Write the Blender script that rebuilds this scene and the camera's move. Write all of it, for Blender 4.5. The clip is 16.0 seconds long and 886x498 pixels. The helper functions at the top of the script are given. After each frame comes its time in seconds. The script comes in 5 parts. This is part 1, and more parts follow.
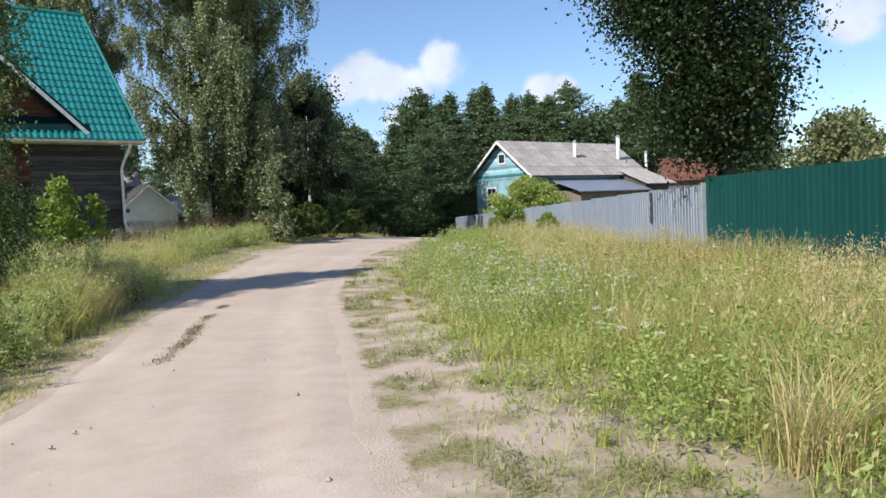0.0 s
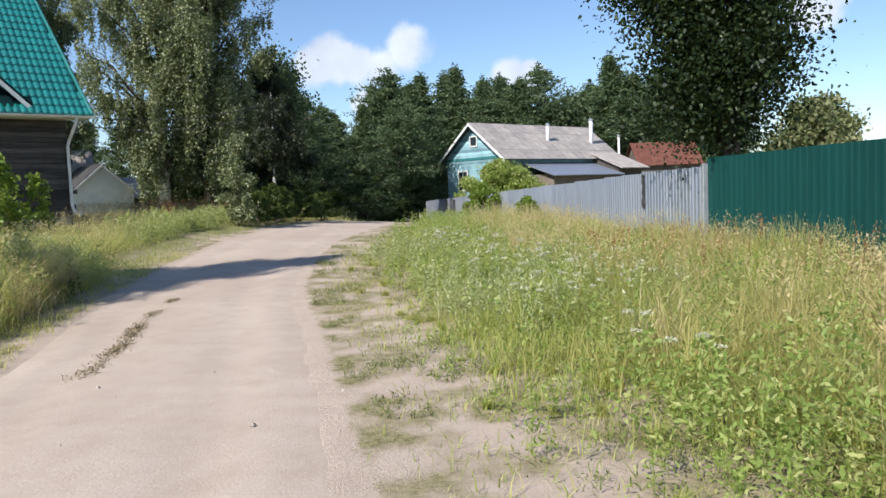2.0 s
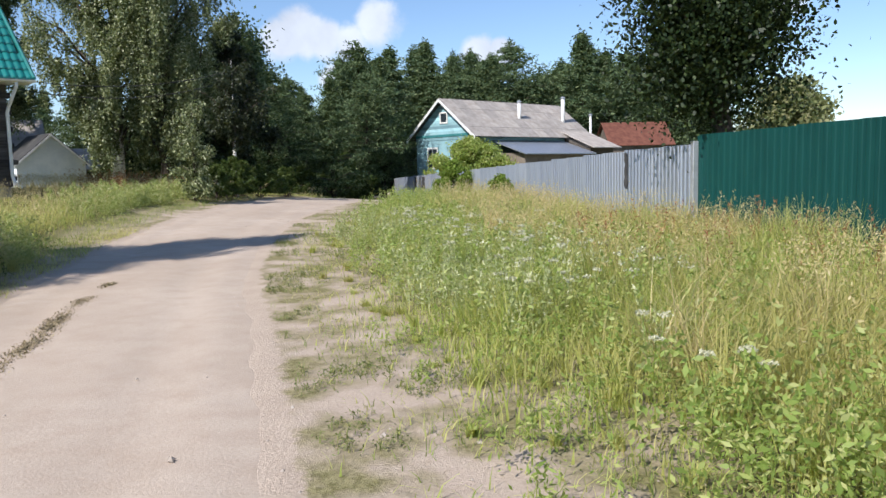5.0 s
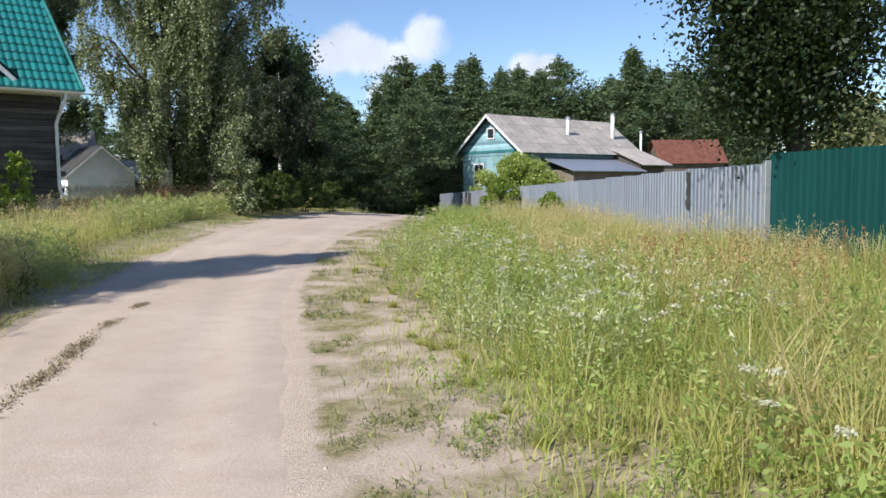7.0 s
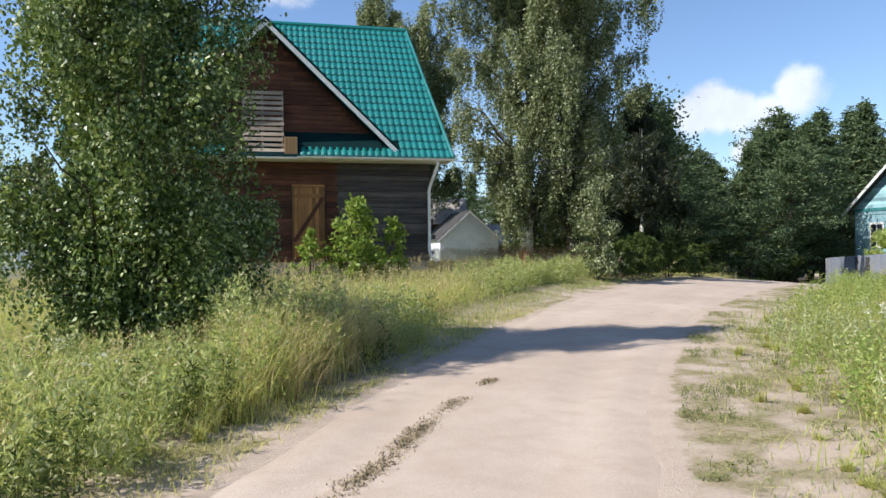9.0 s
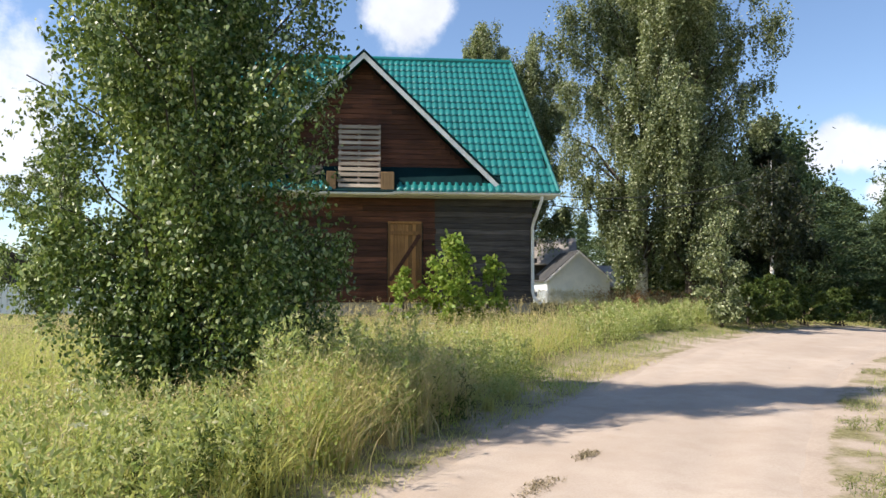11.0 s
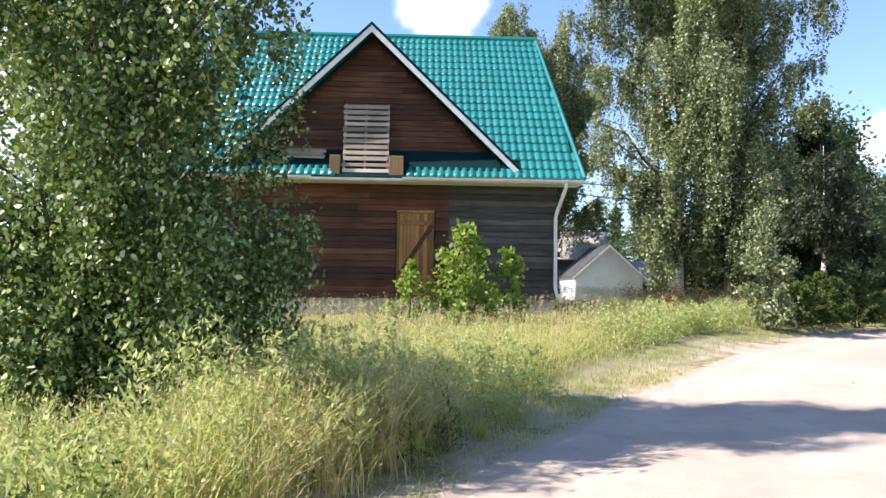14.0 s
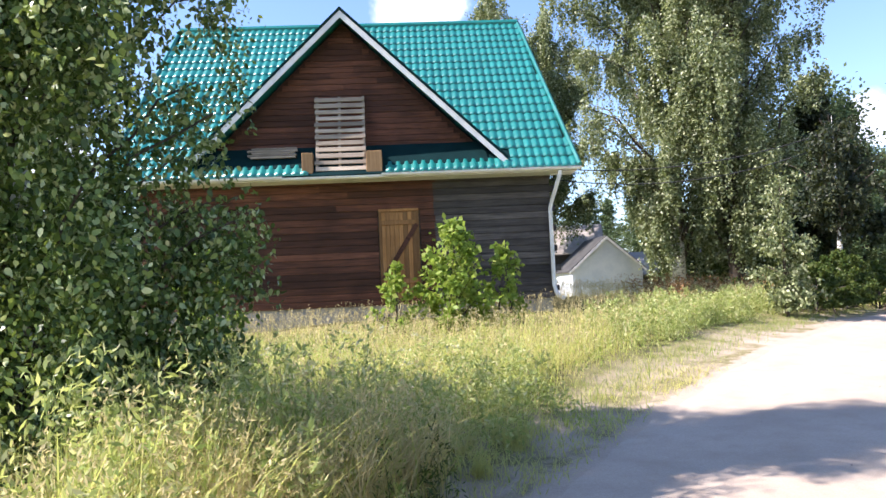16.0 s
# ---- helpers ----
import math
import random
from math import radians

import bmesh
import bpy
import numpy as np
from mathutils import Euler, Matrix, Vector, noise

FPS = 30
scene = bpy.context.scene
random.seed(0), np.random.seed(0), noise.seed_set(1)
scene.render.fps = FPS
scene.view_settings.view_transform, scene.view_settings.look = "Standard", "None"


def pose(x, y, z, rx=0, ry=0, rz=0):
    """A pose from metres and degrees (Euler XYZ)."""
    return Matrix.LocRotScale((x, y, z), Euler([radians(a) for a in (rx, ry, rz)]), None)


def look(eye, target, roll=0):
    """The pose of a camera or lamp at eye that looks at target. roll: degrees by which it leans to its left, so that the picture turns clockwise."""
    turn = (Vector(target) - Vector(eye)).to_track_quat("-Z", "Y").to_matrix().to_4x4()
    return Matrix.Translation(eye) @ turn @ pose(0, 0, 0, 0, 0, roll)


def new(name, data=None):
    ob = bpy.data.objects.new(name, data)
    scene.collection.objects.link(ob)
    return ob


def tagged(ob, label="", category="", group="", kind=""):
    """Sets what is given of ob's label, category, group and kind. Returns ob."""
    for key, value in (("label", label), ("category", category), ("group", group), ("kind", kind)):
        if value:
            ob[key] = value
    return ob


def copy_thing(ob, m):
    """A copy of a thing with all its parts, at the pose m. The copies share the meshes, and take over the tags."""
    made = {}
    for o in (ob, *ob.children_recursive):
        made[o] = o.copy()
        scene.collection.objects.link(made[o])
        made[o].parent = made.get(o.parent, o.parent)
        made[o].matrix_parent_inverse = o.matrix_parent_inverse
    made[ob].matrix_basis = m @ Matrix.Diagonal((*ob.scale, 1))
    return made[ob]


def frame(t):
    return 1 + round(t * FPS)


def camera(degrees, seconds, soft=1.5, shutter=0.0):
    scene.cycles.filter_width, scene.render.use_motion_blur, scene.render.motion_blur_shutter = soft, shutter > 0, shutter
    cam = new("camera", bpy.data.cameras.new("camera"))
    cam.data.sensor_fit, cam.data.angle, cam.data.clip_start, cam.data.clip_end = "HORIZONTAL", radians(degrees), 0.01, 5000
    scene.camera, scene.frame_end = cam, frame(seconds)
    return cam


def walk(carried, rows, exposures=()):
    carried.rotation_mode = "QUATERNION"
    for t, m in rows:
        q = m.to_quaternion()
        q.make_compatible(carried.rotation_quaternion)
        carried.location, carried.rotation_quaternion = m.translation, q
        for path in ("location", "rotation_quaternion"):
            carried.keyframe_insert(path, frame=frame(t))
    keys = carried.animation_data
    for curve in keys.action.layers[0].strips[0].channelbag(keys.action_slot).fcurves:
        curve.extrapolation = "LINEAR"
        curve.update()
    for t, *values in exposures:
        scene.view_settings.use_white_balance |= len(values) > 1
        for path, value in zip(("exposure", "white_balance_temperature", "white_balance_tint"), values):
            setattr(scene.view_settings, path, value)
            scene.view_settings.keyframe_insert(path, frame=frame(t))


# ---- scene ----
cam = camera(61.0, 16.0)
PATH = [
    (0, (-3.150, -25.095, 1.498), (-1.910, -23.529, 1.394), -2.6),
    (0.5, (-2.989, -24.793, 1.482), (-1.735, -23.239, 1.365), -2.6),
    (1, (-2.819, -24.473, 1.475), (-1.546, -22.936, 1.348), -2.6),
    (1.5, (-2.630, -24.163, 1.466), (-1.341, -22.640, 1.328), -2.5),
    (2, (-2.447, -23.880, 1.462), (-1.143, -22.371, 1.313), -2.3),
    (2.5, (-2.299, -23.638, 1.447), (-0.980, -22.143, 1.288), -2.2),
    (3, (-2.192, -23.427, 1.427), (-0.858, -21.946, 1.257), -2.1),
    (3.5, (-2.102, -23.274, 1.411), (-0.755, -21.806, 1.229), -1.9),
    (4, (-1.979, -23.167, 1.418), (-0.631, -21.703, 1.220), -1.8),
    (6.3, (-1.523, -22.802, 1.442), (-0.143, -21.370, 1.231), -1.0),
    (6.5, (-1.473, -22.730, 1.448), (-0.115, -21.275, 1.255), -1.0),
    (7, (-1.368, -22.461, 1.462), (-0.088, -20.933, 1.295), -0.7),
    (7.5, (-1.183, -22.067, 1.476), (-0.042, -20.431, 1.332), -0.5),
    (8, (-1.016, -21.718, 1.475), (-0.077, -19.956, 1.363), -0.2),
    (8.5, (-0.872, -21.414, 1.473), (-0.159, -19.547, 1.406), -0.5),
    (9, (-0.735, -21.012, 1.464), (-0.274, -19.066, 1.474), -0.6),
    (9.5, (-0.672, -20.651, 1.462), (-0.427, -18.668, 1.558), -0.1),
    (9.7, (-0.637, -20.524, 1.461), (-0.454, -18.536, 1.588), -0.0),
    (11.8, (0.020, -19.347, 1.469), (0.176, -17.356, 1.569), 0.3),
    (12, (0.064, -19.255, 1.471), (0.170, -17.258, 1.525), 0.2),
    (12.5, (0.147, -19.053, 1.475), (0.156, -17.053, 1.472), 0.0),
    (13, (0.236, -18.773, 1.489), (0.239, -16.773, 1.513), -0.2),
    (13.5, (0.314, -18.434, 1.494), (0.355, -16.435, 1.563), 0.1),
    (14, (0.373, -18.090, 1.495), (0.455, -16.094, 1.601), 0.7),
    (14.5, (0.405, -17.760, 1.485), (0.523, -15.764, 1.551), 0.2),
    (15, (0.439, -17.442, 1.469), (0.562, -15.446, 1.474), -0.6),
    (15.5, (0.482, -17.073, 1.470), (0.597, -15.077, 1.517), -1.6),
    (16, (0.529, -16.672, 1.480), (0.633, -14.678, 1.595), -2.6),
]
walk(cam, [(t, look(e, g, r)) for t, e, g, r in PATH], [(0, 0.42, 6120, 13), (6.5, 0.40, 6120, 13), (9, 0.55, 6180, 13), (12, 0.86, 6700, 14), (14, 1.28, 6180, 18), (16, 1.42, 6250, 20)])

# ---- world, sun ----
SUN_DIR = Vector((-0.70, -0.07, 0.69)).normalized()   # towards the sun
SUN_EL = math.asin(SUN_DIR.z)
SUN_AZ = math.atan2(SUN_DIR.x, SUN_DIR.y)

world = bpy.data.worlds.new("sky")
scene.world = world
world.use_nodes = True
wn = world.node_tree
wn.nodes.clear()


def wnode(kind, **kw):
    n = wn.nodes.new(kind)
    for k, v in kw.items():
        if k == "operation":
            n.operation = v
    return n


def wmath(op, a, b=None):
    n = wnode("ShaderNodeMath", operation=op)
    for i, v in enumerate((a, b)):
        if v is None:
            continue
        if isinstance(v, (int, float)):
            n.inputs[i].default_value = v
        else:
            wn.links.new(v, n.inputs[i])
    return n.outputs[0]


sky = wnode("ShaderNodeTexSky")
sky.sky_type = "NISHITA"
sky.sun_disc = False
sky.sun_elevation, sky.sun_rotation = SUN_EL, SUN_AZ
sky.air_density, sky.dust_density, sky.ozone_density = 1.0, 0.1, 3.5
sky_level = wnode("ShaderNodeBackground")
sky_level.inputs[1].default_value = 0.115
wn.links.new(sky.outputs[0], sky_level.inputs[0])
coord = wnode("ShaderNodeTexCoord")
# cumulus banks: direction (x, y, z), breadth
CLOUDS = [(0.567, 0.806, 0.170, 0.034), (0.612, 0.768, 0.186, 0.036), (0.588, 0.790, 0.165, 0.034), (0.545, 0.820, 0.178, 0.038), (0.520, 0.838, 0.165, 0.03), (0.576, 0.809, 0.118, 0.022),
          (0.713, 0.684, 0.152, 0.026), (0.735, 0.665, 0.150, 0.02), (0.903, 0.381, 0.199, 0.04), (0.035, 0.932, 0.365, 0.06),
          (-0.46, 0.86, 0.20, 0.13), (0.85, -0.45, 0.3, 0.2), (-0.75, -0.5, 0.35, 0.25), (-0.1, -0.9, 0.4, 0.22)]
noise_c = wnode("ShaderNodeTexNoise")
noise_c.inputs["Scale"].default_value = 11.0
noise_c.inputs["Detail"].default_value = 8.0
noise_c.inputs["Roughness"].default_value = 0.6
wn.links.new(coord.outputs["Generated"], noise_c.inputs["Vector"])
wobble = wmath("MULTIPLY", wmath("SUBTRACT", noise_c.outputs[0], 0.5), 1.9)
total = None
for x, y, z, size in CLOUDS:
    d = wnode("ShaderNodeVectorMath")
    d.operation = "DISTANCE"
    wn.links.new(coord.outputs["Generated"], d.inputs[0])
    d.inputs[1].default_value = Vector((x, y, z)).normalized()
    v = wmath("SUBTRACT", 1.0, wmath("DIVIDE", d.outputs["Value"], size))
    total = v if total is None else wmath("MAXIMUM", total, v)
cover = wnode("ShaderNodeMapRange")
cover.interpolation_type = "SMOOTHSTEP"
cover.inputs["From Min"].default_value, cover.inputs["From Max"].default_value = -0.05, 0.45
wn.links.new(wmath("ADD", total, wobble), cover.inputs["Value"])
cloud_light = wnode("ShaderNodeBackground")
cloud_light.inputs[0].default_value = (0.90, 0.94, 1.0, 1)
shade = wnode("ShaderNodeMapRange")
shade.inputs["From Min"].default_value, shade.inputs["From Max"].default_value = 0.3, 0.7
shade.inputs["To Min"].default_value, shade.inputs["To Max"].default_value = 0.62, 0.86
noise_d = wnode("ShaderNodeTexNoise")
noise_d.inputs["Scale"].default_value = 16.0
noise_d.inputs["Detail"].default_value = 5.0
wn.links.new(coord.outputs["Generated"], noise_d.inputs["Vector"])
wn.links.new(noise_d.outputs[0], shade.inputs["Value"])
wn.links.new(shade.outputs[0], cloud_light.inputs[1])
mixw = wnode("ShaderNodeMixShader")
wn.links.new(wmath("MULTIPLY", cover.outputs[0], 0.85), mixw.inputs[0])
wn.links.new(sky_level.outputs[0], mixw.inputs[1])
wn.links.new(cloud_light.outputs[0], mixw.inputs[2])
wout = wnode("ShaderNodeOutputWorld")
wn.links.new(mixw.outputs[0], wout.inputs[0])

sun = new("sun", bpy.data.lights.new("sun", "SUN"))
sun.data.energy, sun.data.angle, sun.data.color = 5.0, radians(0.6), (1.0, 0.93, 0.82)
sun.matrix_world = look((0, 0, 30), Vector((0, 0, 30)) - SUN_DIR)


# ---- materials ----
class Mat:
    """A node material under construction."""

    def __init__(self, name):
        self.m = bpy.data.materials.new(name)
        self.m.use_nodes = True
        self.t = self.m.node_tree
        self.b = self.t.nodes["Principled BSDF"]
        self.out = self.t.nodes["Material Output"]
        self.co = self.t.nodes.new("ShaderNodeTexCoord")

    def link(self, a, b):
        self.t.links.new(a, b)

    def noise(self, scale, detail=4, rough=0.55, stretch=None, co="Object"):
        n = self.t.nodes.new("ShaderNodeTexNoise")
        n.inputs["Scale"].default_value, n.inputs["Detail"].default_value, n.inputs["Roughness"].default_value = scale, detail, rough
        src = self.co.outputs[co]
        if stretch:
            mp = self.t.nodes.new("ShaderNodeMapping")
            mp.inputs["Scale"].default_value = stretch
            self.link(src, mp.inputs[0])
            src = mp.outputs[0]
        self.link(src, n.inputs["Vector"])
        return n.outputs[0]

    def ramp(self, fac, *stops):
        r = self.t.nodes.new("ShaderNodeValToRGB")
        e = r.color_ramp.elements
        while len(e) < len(stops):
            e.new(0.5)
        for el, (p, c) in zip(e, stops):
            el.position, el.color = p, (*c, 1)
        self.link(fac, r.inputs[0])
        return r.outputs[0]

    def mix(self, fac, a, b, kind="MIX"):
        n = self.t.nodes.new("ShaderNodeMix")
        n.data_type, n.blend_type = "RGBA", kind
        for sock, v in ((n.inputs[0], fac), (n.inputs[6], a), (n.inputs[7], b)):
            if isinstance(v, (int, float)):
                sock.default_value = v
            elif isinstance(v, tuple):
                sock.default_value = (*v, 1)
            else:
                self.link(v, sock)
        return n.outputs[2]

    def math(self, op, a, b=0.0):
        n = self.t.nodes.new("ShaderNodeMath")
        n.operation = op
        for i, v in enumerate((a, b)):
            if isinstance(v, (int, float)):
                n.inputs[i].default_value = v
            else:
                self.link(v, n.inputs[i])
        return n.outputs[0]

    def rand(self):
        return self.t.nodes.new("ShaderNodeObjectInfo").outputs["Random"]

    def island(self):
        return self.t.nodes.new("ShaderNodeNewGeometry").outputs["Random Per Island"]

    def bump(self, h, strength=0.4, dist=0.02):
        n = self.t.nodes.new("ShaderNodeBump")
        n.inputs["Strength"].default_value, n.inputs["Distance"].default_value = strength, dist
        self.link(h, n.inputs["Height"])
        self.link(n.outputs[0], self.b.inputs["Normal"])

    def done(self, color, rough=0.8, metal=0.0, spec=0.3):
        if isinstance(color, tuple):
            self.b.inputs["Base Color"].default_value = (*color, 1)
        else:
            self.link(color, self.b.inputs["Base Color"])
        if isinstance(rough, (int, float)):
            self.b.inputs["Roughness"].default_value = rough
        else:
            self.link(rough, self.b.inputs["Roughness"])
        self.b.inputs["Metallic"].default_value = metal
        self.b.inputs["Specular IOR Level"].default_value = spec
        return self.m


def leafy(name, stops, through_light=0.35, rough=0.5, spec=0.25, dry=None, shade=0.25, glow=(0.30, 0.36, 0.05), glow_mix=0.4):
    """Leaves and blades: colour differs from leaf to leaf, with broad patches; light comes through."""
    k = Mat(name)
    c = k.ramp(k.island(), *stops)
    patch = k.noise(0.55, 3)
    c = k.mix(k.math("MULTIPLY", patch, shade), c, k.mix(0.5, c, (0.02, 0.03, 0.008)))
    if dry:
        c = k.mix(k.ramp(k.noise(0.35, 4, 0.6), (0.42, (0, 0, 0)), (0.62, (0.75, 0.75, 0.75))), c, k.mix(k.island(), dry, tuple(0.6 * v for v in dry)))
    k.done(c, rough, 0, spec)
    tr = k.t.nodes.new("ShaderNodeBsdfTranslucent")
    k.link(k.mix(glow_mix, c, glow), tr.inputs[0])
    ms = k.t.nodes.new("ShaderNodeMixShader")
    ms.inputs[0].default_value = through_light
    k.link(k.b.outputs[0], ms.inputs[1])
    k.link(tr.outputs[0], ms.inputs[2])
    k.link(ms.outputs[0], k.out.inputs[0])
    return k.m


def make_materials():
    M = {}
    k = Mat("sand")
    big, mid, fine = k.noise(0.5, 5), k.noise(3.5, 6), k.noise(60, 4, 0.7)
    c = k.ramp(big, (0.3, (0.41, 0.335, 0.27)), (0.7, (0.51, 0.43, 0.355)))
    c = k.mix(k.ramp(mid, (0.42, (0, 0, 0)), (0.75, (0.5, 0.5, 0.5))), c, (0.36, 0.275, 0.205))
    c = k.mix(k.ramp(fine, (0.35, (0.35, 0.35, 0.35)), (0.6, (0, 0, 0))), c, (0.30, 0.23, 0.17))
    k.bump(k.mix(0.5, mid, fine), 0.5, 0.02)
    M["sand"] = k.done(c, 0.95, 0, 0.15)

    k = Mat("meadow_soil")
    at = k.t.nodes.new("ShaderNodeAttribute")
    at.attribute_name = "verge"
    mid, fine, patch = k.noise(2.2, 6), k.noise(45, 5, 0.7), k.noise(0.9, 5)
    green = k.ramp(fine, (0.3, (0.07, 0.085, 0.02)), (0.7, (0.21, 0.20, 0.07)))
    dry = k.ramp(fine, (0.3, (0.19, 0.15, 0.085)), (0.7, (0.40, 0.32, 0.21)))
    c = k.mix(k.ramp(mid, (0.4, (0, 0, 0)), (0.6, (1, 1, 1))), green, k.mix(0.45, green, dry))
    bare = k.math("MULTIPLY", at.outputs["Fac"], k.ramp(k.mix(0.5, patch, mid), (0.43, (0, 0, 0)), (0.56, (1, 1, 1))))
    sandc = k.ramp(k.mix(0.6, mid, fine), (0.3, (0.34, 0.27, 0.21)), (0.6, (0.47, 0.385, 0.31)))
    ed = k.t.nodes.new("ShaderNodeAttribute")
    ed.attribute_name = "edge"
    frayed = k.ramp(k.math("ADD", ed.outputs["Fac"], k.math("MULTIPLY", k.math("SUBTRACT", k.noise(5.0, 6, 0.7), 0.5), 1.3)), (0.42, (0, 0, 0)), (0.58, (1, 1, 1)))
    crumbs = k.ramp(k.noise(16, 6, 0.75), (0.42, (0.19, 0.15, 0.09)), (0.55, (0.40, 0.335, 0.21)))
    c = k.mix(k.math("MULTIPLY", at.outputs["Fac"], 0.45), c, crumbs)
    c = k.mix(bare, c, sandc)
    c = k.mix(frayed, c, sandc)
    k.bump(k.mix(0.5, mid, fine), 0.7, 0.04)
    M["soil"] = k.done(c, 0.95, 0, 0.1)

    M["grass"] = leafy("grass_blades", ((0.0, (0.20, 0.29, 0.05)), (0.35, (0.36, 0.44, 0.10)), (0.65, (0.54, 0.55, 0.17)), (1.0, (0.70, 0.64, 0.30))), 0.56, dry=(0.66, 0.58, 0.24), shade=0.08, glow=(0.62, 0.64, 0.17), glow_mix=0.55)
    M["lawn"] = leafy("lawn_blades", ((0.0, (0.15, 0.23, 0.045)), (0.6, (0.29, 0.36, 0.09)), (1.0, (0.52, 0.47, 0.21))), 0.45, shade=0.08)
    M["straw"] = leafy("straw_stalks", ((0.0, (0.45, 0.36, 0.15)), (0.6, (0.60, 0.50, 0.24)), (1.0, (0.72, 0.62, 0.36))), 0.4, shade=0.05, glow=(0.72, 0.64, 0.34), glow_mix=0.6)
    M["herb"] = leafy("herb_leaves", ((0.0, (0.16, 0.25, 0.05)), (0.6, (0.32, 0.42, 0.11)), (1.0, (0.56, 0.57, 0.24))), 0.5, shade=0.06, glow=(0.62, 0.64, 0.17), glow_mix=0.55)
    M["weed"] = leafy("weed_leaves", ((0.0, (0.15, 0.22, 0.06)), (0.5, (0.32, 0.39, 0.13)), (0.85, (0.50, 0.52, 0.23)), (1.0, (0.66, 0.62, 0.40))), 0.45, shade=0.1, glow=(0.62, 0.64, 0.17), glow_mix=0.55)
    M["sorrel"] = leafy("sorrel_seed", ((0.0, (0.20, 0.075, 0.03)), (0.6, (0.34, 0.15, 0.07)), (1.0, (0.46, 0.27, 0.13))), 0.25)
    M["petal"] = leafy("white_petals", ((0.0, (0.5, 0.5, 0.34)), (1.0, (0.72, 0.70, 0.52))), 0.3)
    # the pale ramp end paints sun highlights onto single birch leaves
    M["birch"] = leafy("birch_leaves", ((0.0, (0.028, 0.062, 0.014)), (0.45, (0.085, 0.145, 0.032)), (0.75, (0.23, 0.31, 0.085)), (1.0, (0.62, 0.66, 0.36))), 0.28, 0.42, 0.4)
    M["birch_far"] = leafy("weeping_birch_leaves", ((0.0, (0.065, 0.09, 0.035)), (0.5, (0.175, 0.21, 0.09)), (0.8, (0.33, 0.365, 0.18)), (1.0, (0.56, 0.58, 0.38))), 0.3, 0.5, 0.45)
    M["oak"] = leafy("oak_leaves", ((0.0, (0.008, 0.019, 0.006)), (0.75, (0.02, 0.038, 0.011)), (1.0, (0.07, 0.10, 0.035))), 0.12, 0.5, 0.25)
    M["pine"] = leafy("pine_needles", ((0.0, (0.035, 0.068, 0.034)), (0.6, (0.095, 0.145, 0.07)), (1.0, (0.21, 0.26, 0.125))), 0.22, 0.6, 0.2)
    M["maple"] = leafy("maple_leaves", ((0.0, (0.13, 0.22, 0.03)), (0.6, (0.24, 0.35, 0.06)), (1.0, (0.42, 0.48, 0.13))), 0.5, shade=0.1)
    M["silver"] = leafy("silvery_herb_leaves", ((0.0, (0.24, 0.30, 0.11)), (0.6, (0.43, 0.47, 0.22)), (1.0, (0.66, 0.66, 0.44))), 0.42, shade=0.06, glow=(0.62, 0.64, 0.17), glow_mix=0.55)
    # birch leaves again, the colour darkened to paint in shade
    M["shade_toned"] = leafy("shade_toned_birch_leaves", ((0.0, (0.010, 0.018, 0.010)), (0.6, (0.028, 0.038, 0.02)), (1.0, (0.08, 0.09, 0.05))), 0.15, 0.5, 0.25)
    M["clover"] = leafy("verge_leaves", ((0.0, (0.10, 0.14, 0.04)), (0.5, (0.20, 0.23, 0.08)), (1.0, (0.40, 0.35, 0.17))), 0.3, shade=0.1)
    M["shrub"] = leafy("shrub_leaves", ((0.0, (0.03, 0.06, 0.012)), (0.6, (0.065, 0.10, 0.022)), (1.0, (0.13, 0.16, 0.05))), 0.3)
    M["yellowing"] = leafy("yellowing_leaves", ((0.0, (0.10, 0.13, 0.055)), (0.6, (0.19, 0.21, 0.09)), (1.0, (0.32, 0.31, 0.16))), 0.3)

    k = Mat("birch_bark")
    band = k.noise(9, 5, 0.6, (1.0, 1.0, 3.2))
    c = k.ramp(band, (0.38, (0.04, 0.035, 0.03)), (0.5, (0.62, 0.60, 0.55)), (0.8, (0.74, 0.72, 0.68)))
    k.bump(band, 0.4, 0.01)
    M["birch_bark"] = k.done(c, 0.7)
    k = Mat("dark_bark")
    ridges = k.noise(14, 6, 0.6, (1, 1, 0.2))
    k.bump(ridges, 0.8, 0.03)
    M["bark"] = k.done(k.ramp(ridges, (0.3, (0.035, 0.026, 0.02)), (0.7, (0.12, 0.095, 0.075))), 0.9)

    def wood(name, lo, hi, rough=0.75, stretch=(0.35, 8, 8), spec=0.25):
        k = Mat(name)
        grain = k.noise(5, 7, 0.65, stretch)
        stain = k.noise(1.3, 4)
        c = k.ramp(grain, (0.28, lo), (0.72, hi))
        r = k.ramp(k.rand(), (0.0, (0.5, 0.5, 0.5)), (0.8, (1.15, 1.1, 1.05)), (1.0, (1.45, 1.4, 1.35)))
        c = k.mix(1.0, c, r, "MULTIPLY")
        c = k.mix(k.ramp(stain, (0.45, (0, 0, 0)), (0.75, (0.6, 0.6, 0.6))), c, tuple(0.45 * v for v in lo))
        k.bump(grain, 0.5, 0.006)
        return k.done(c, rough, 0, spec)

    M["wall_wood"] = wood("stained_wall_planks", (0.026, 0.011, 0.008), (0.180, 0.074, 0.044))
    M["grey_wood"] = wood("weathered_dark_planks", (0.022, 0.020, 0.021), (0.130, 0.121, 0.117))
    M["door_wood"] = wood("amber_door_boards", (0.20, 0.095, 0.03), (0.40, 0.215, 0.085), 0.6, (8, 8, 0.35))
    M["pallet"] = wood("grey_pallet_slats", (0.25, 0.205, 0.16), (0.46, 0.40, 0.33), 0.85)
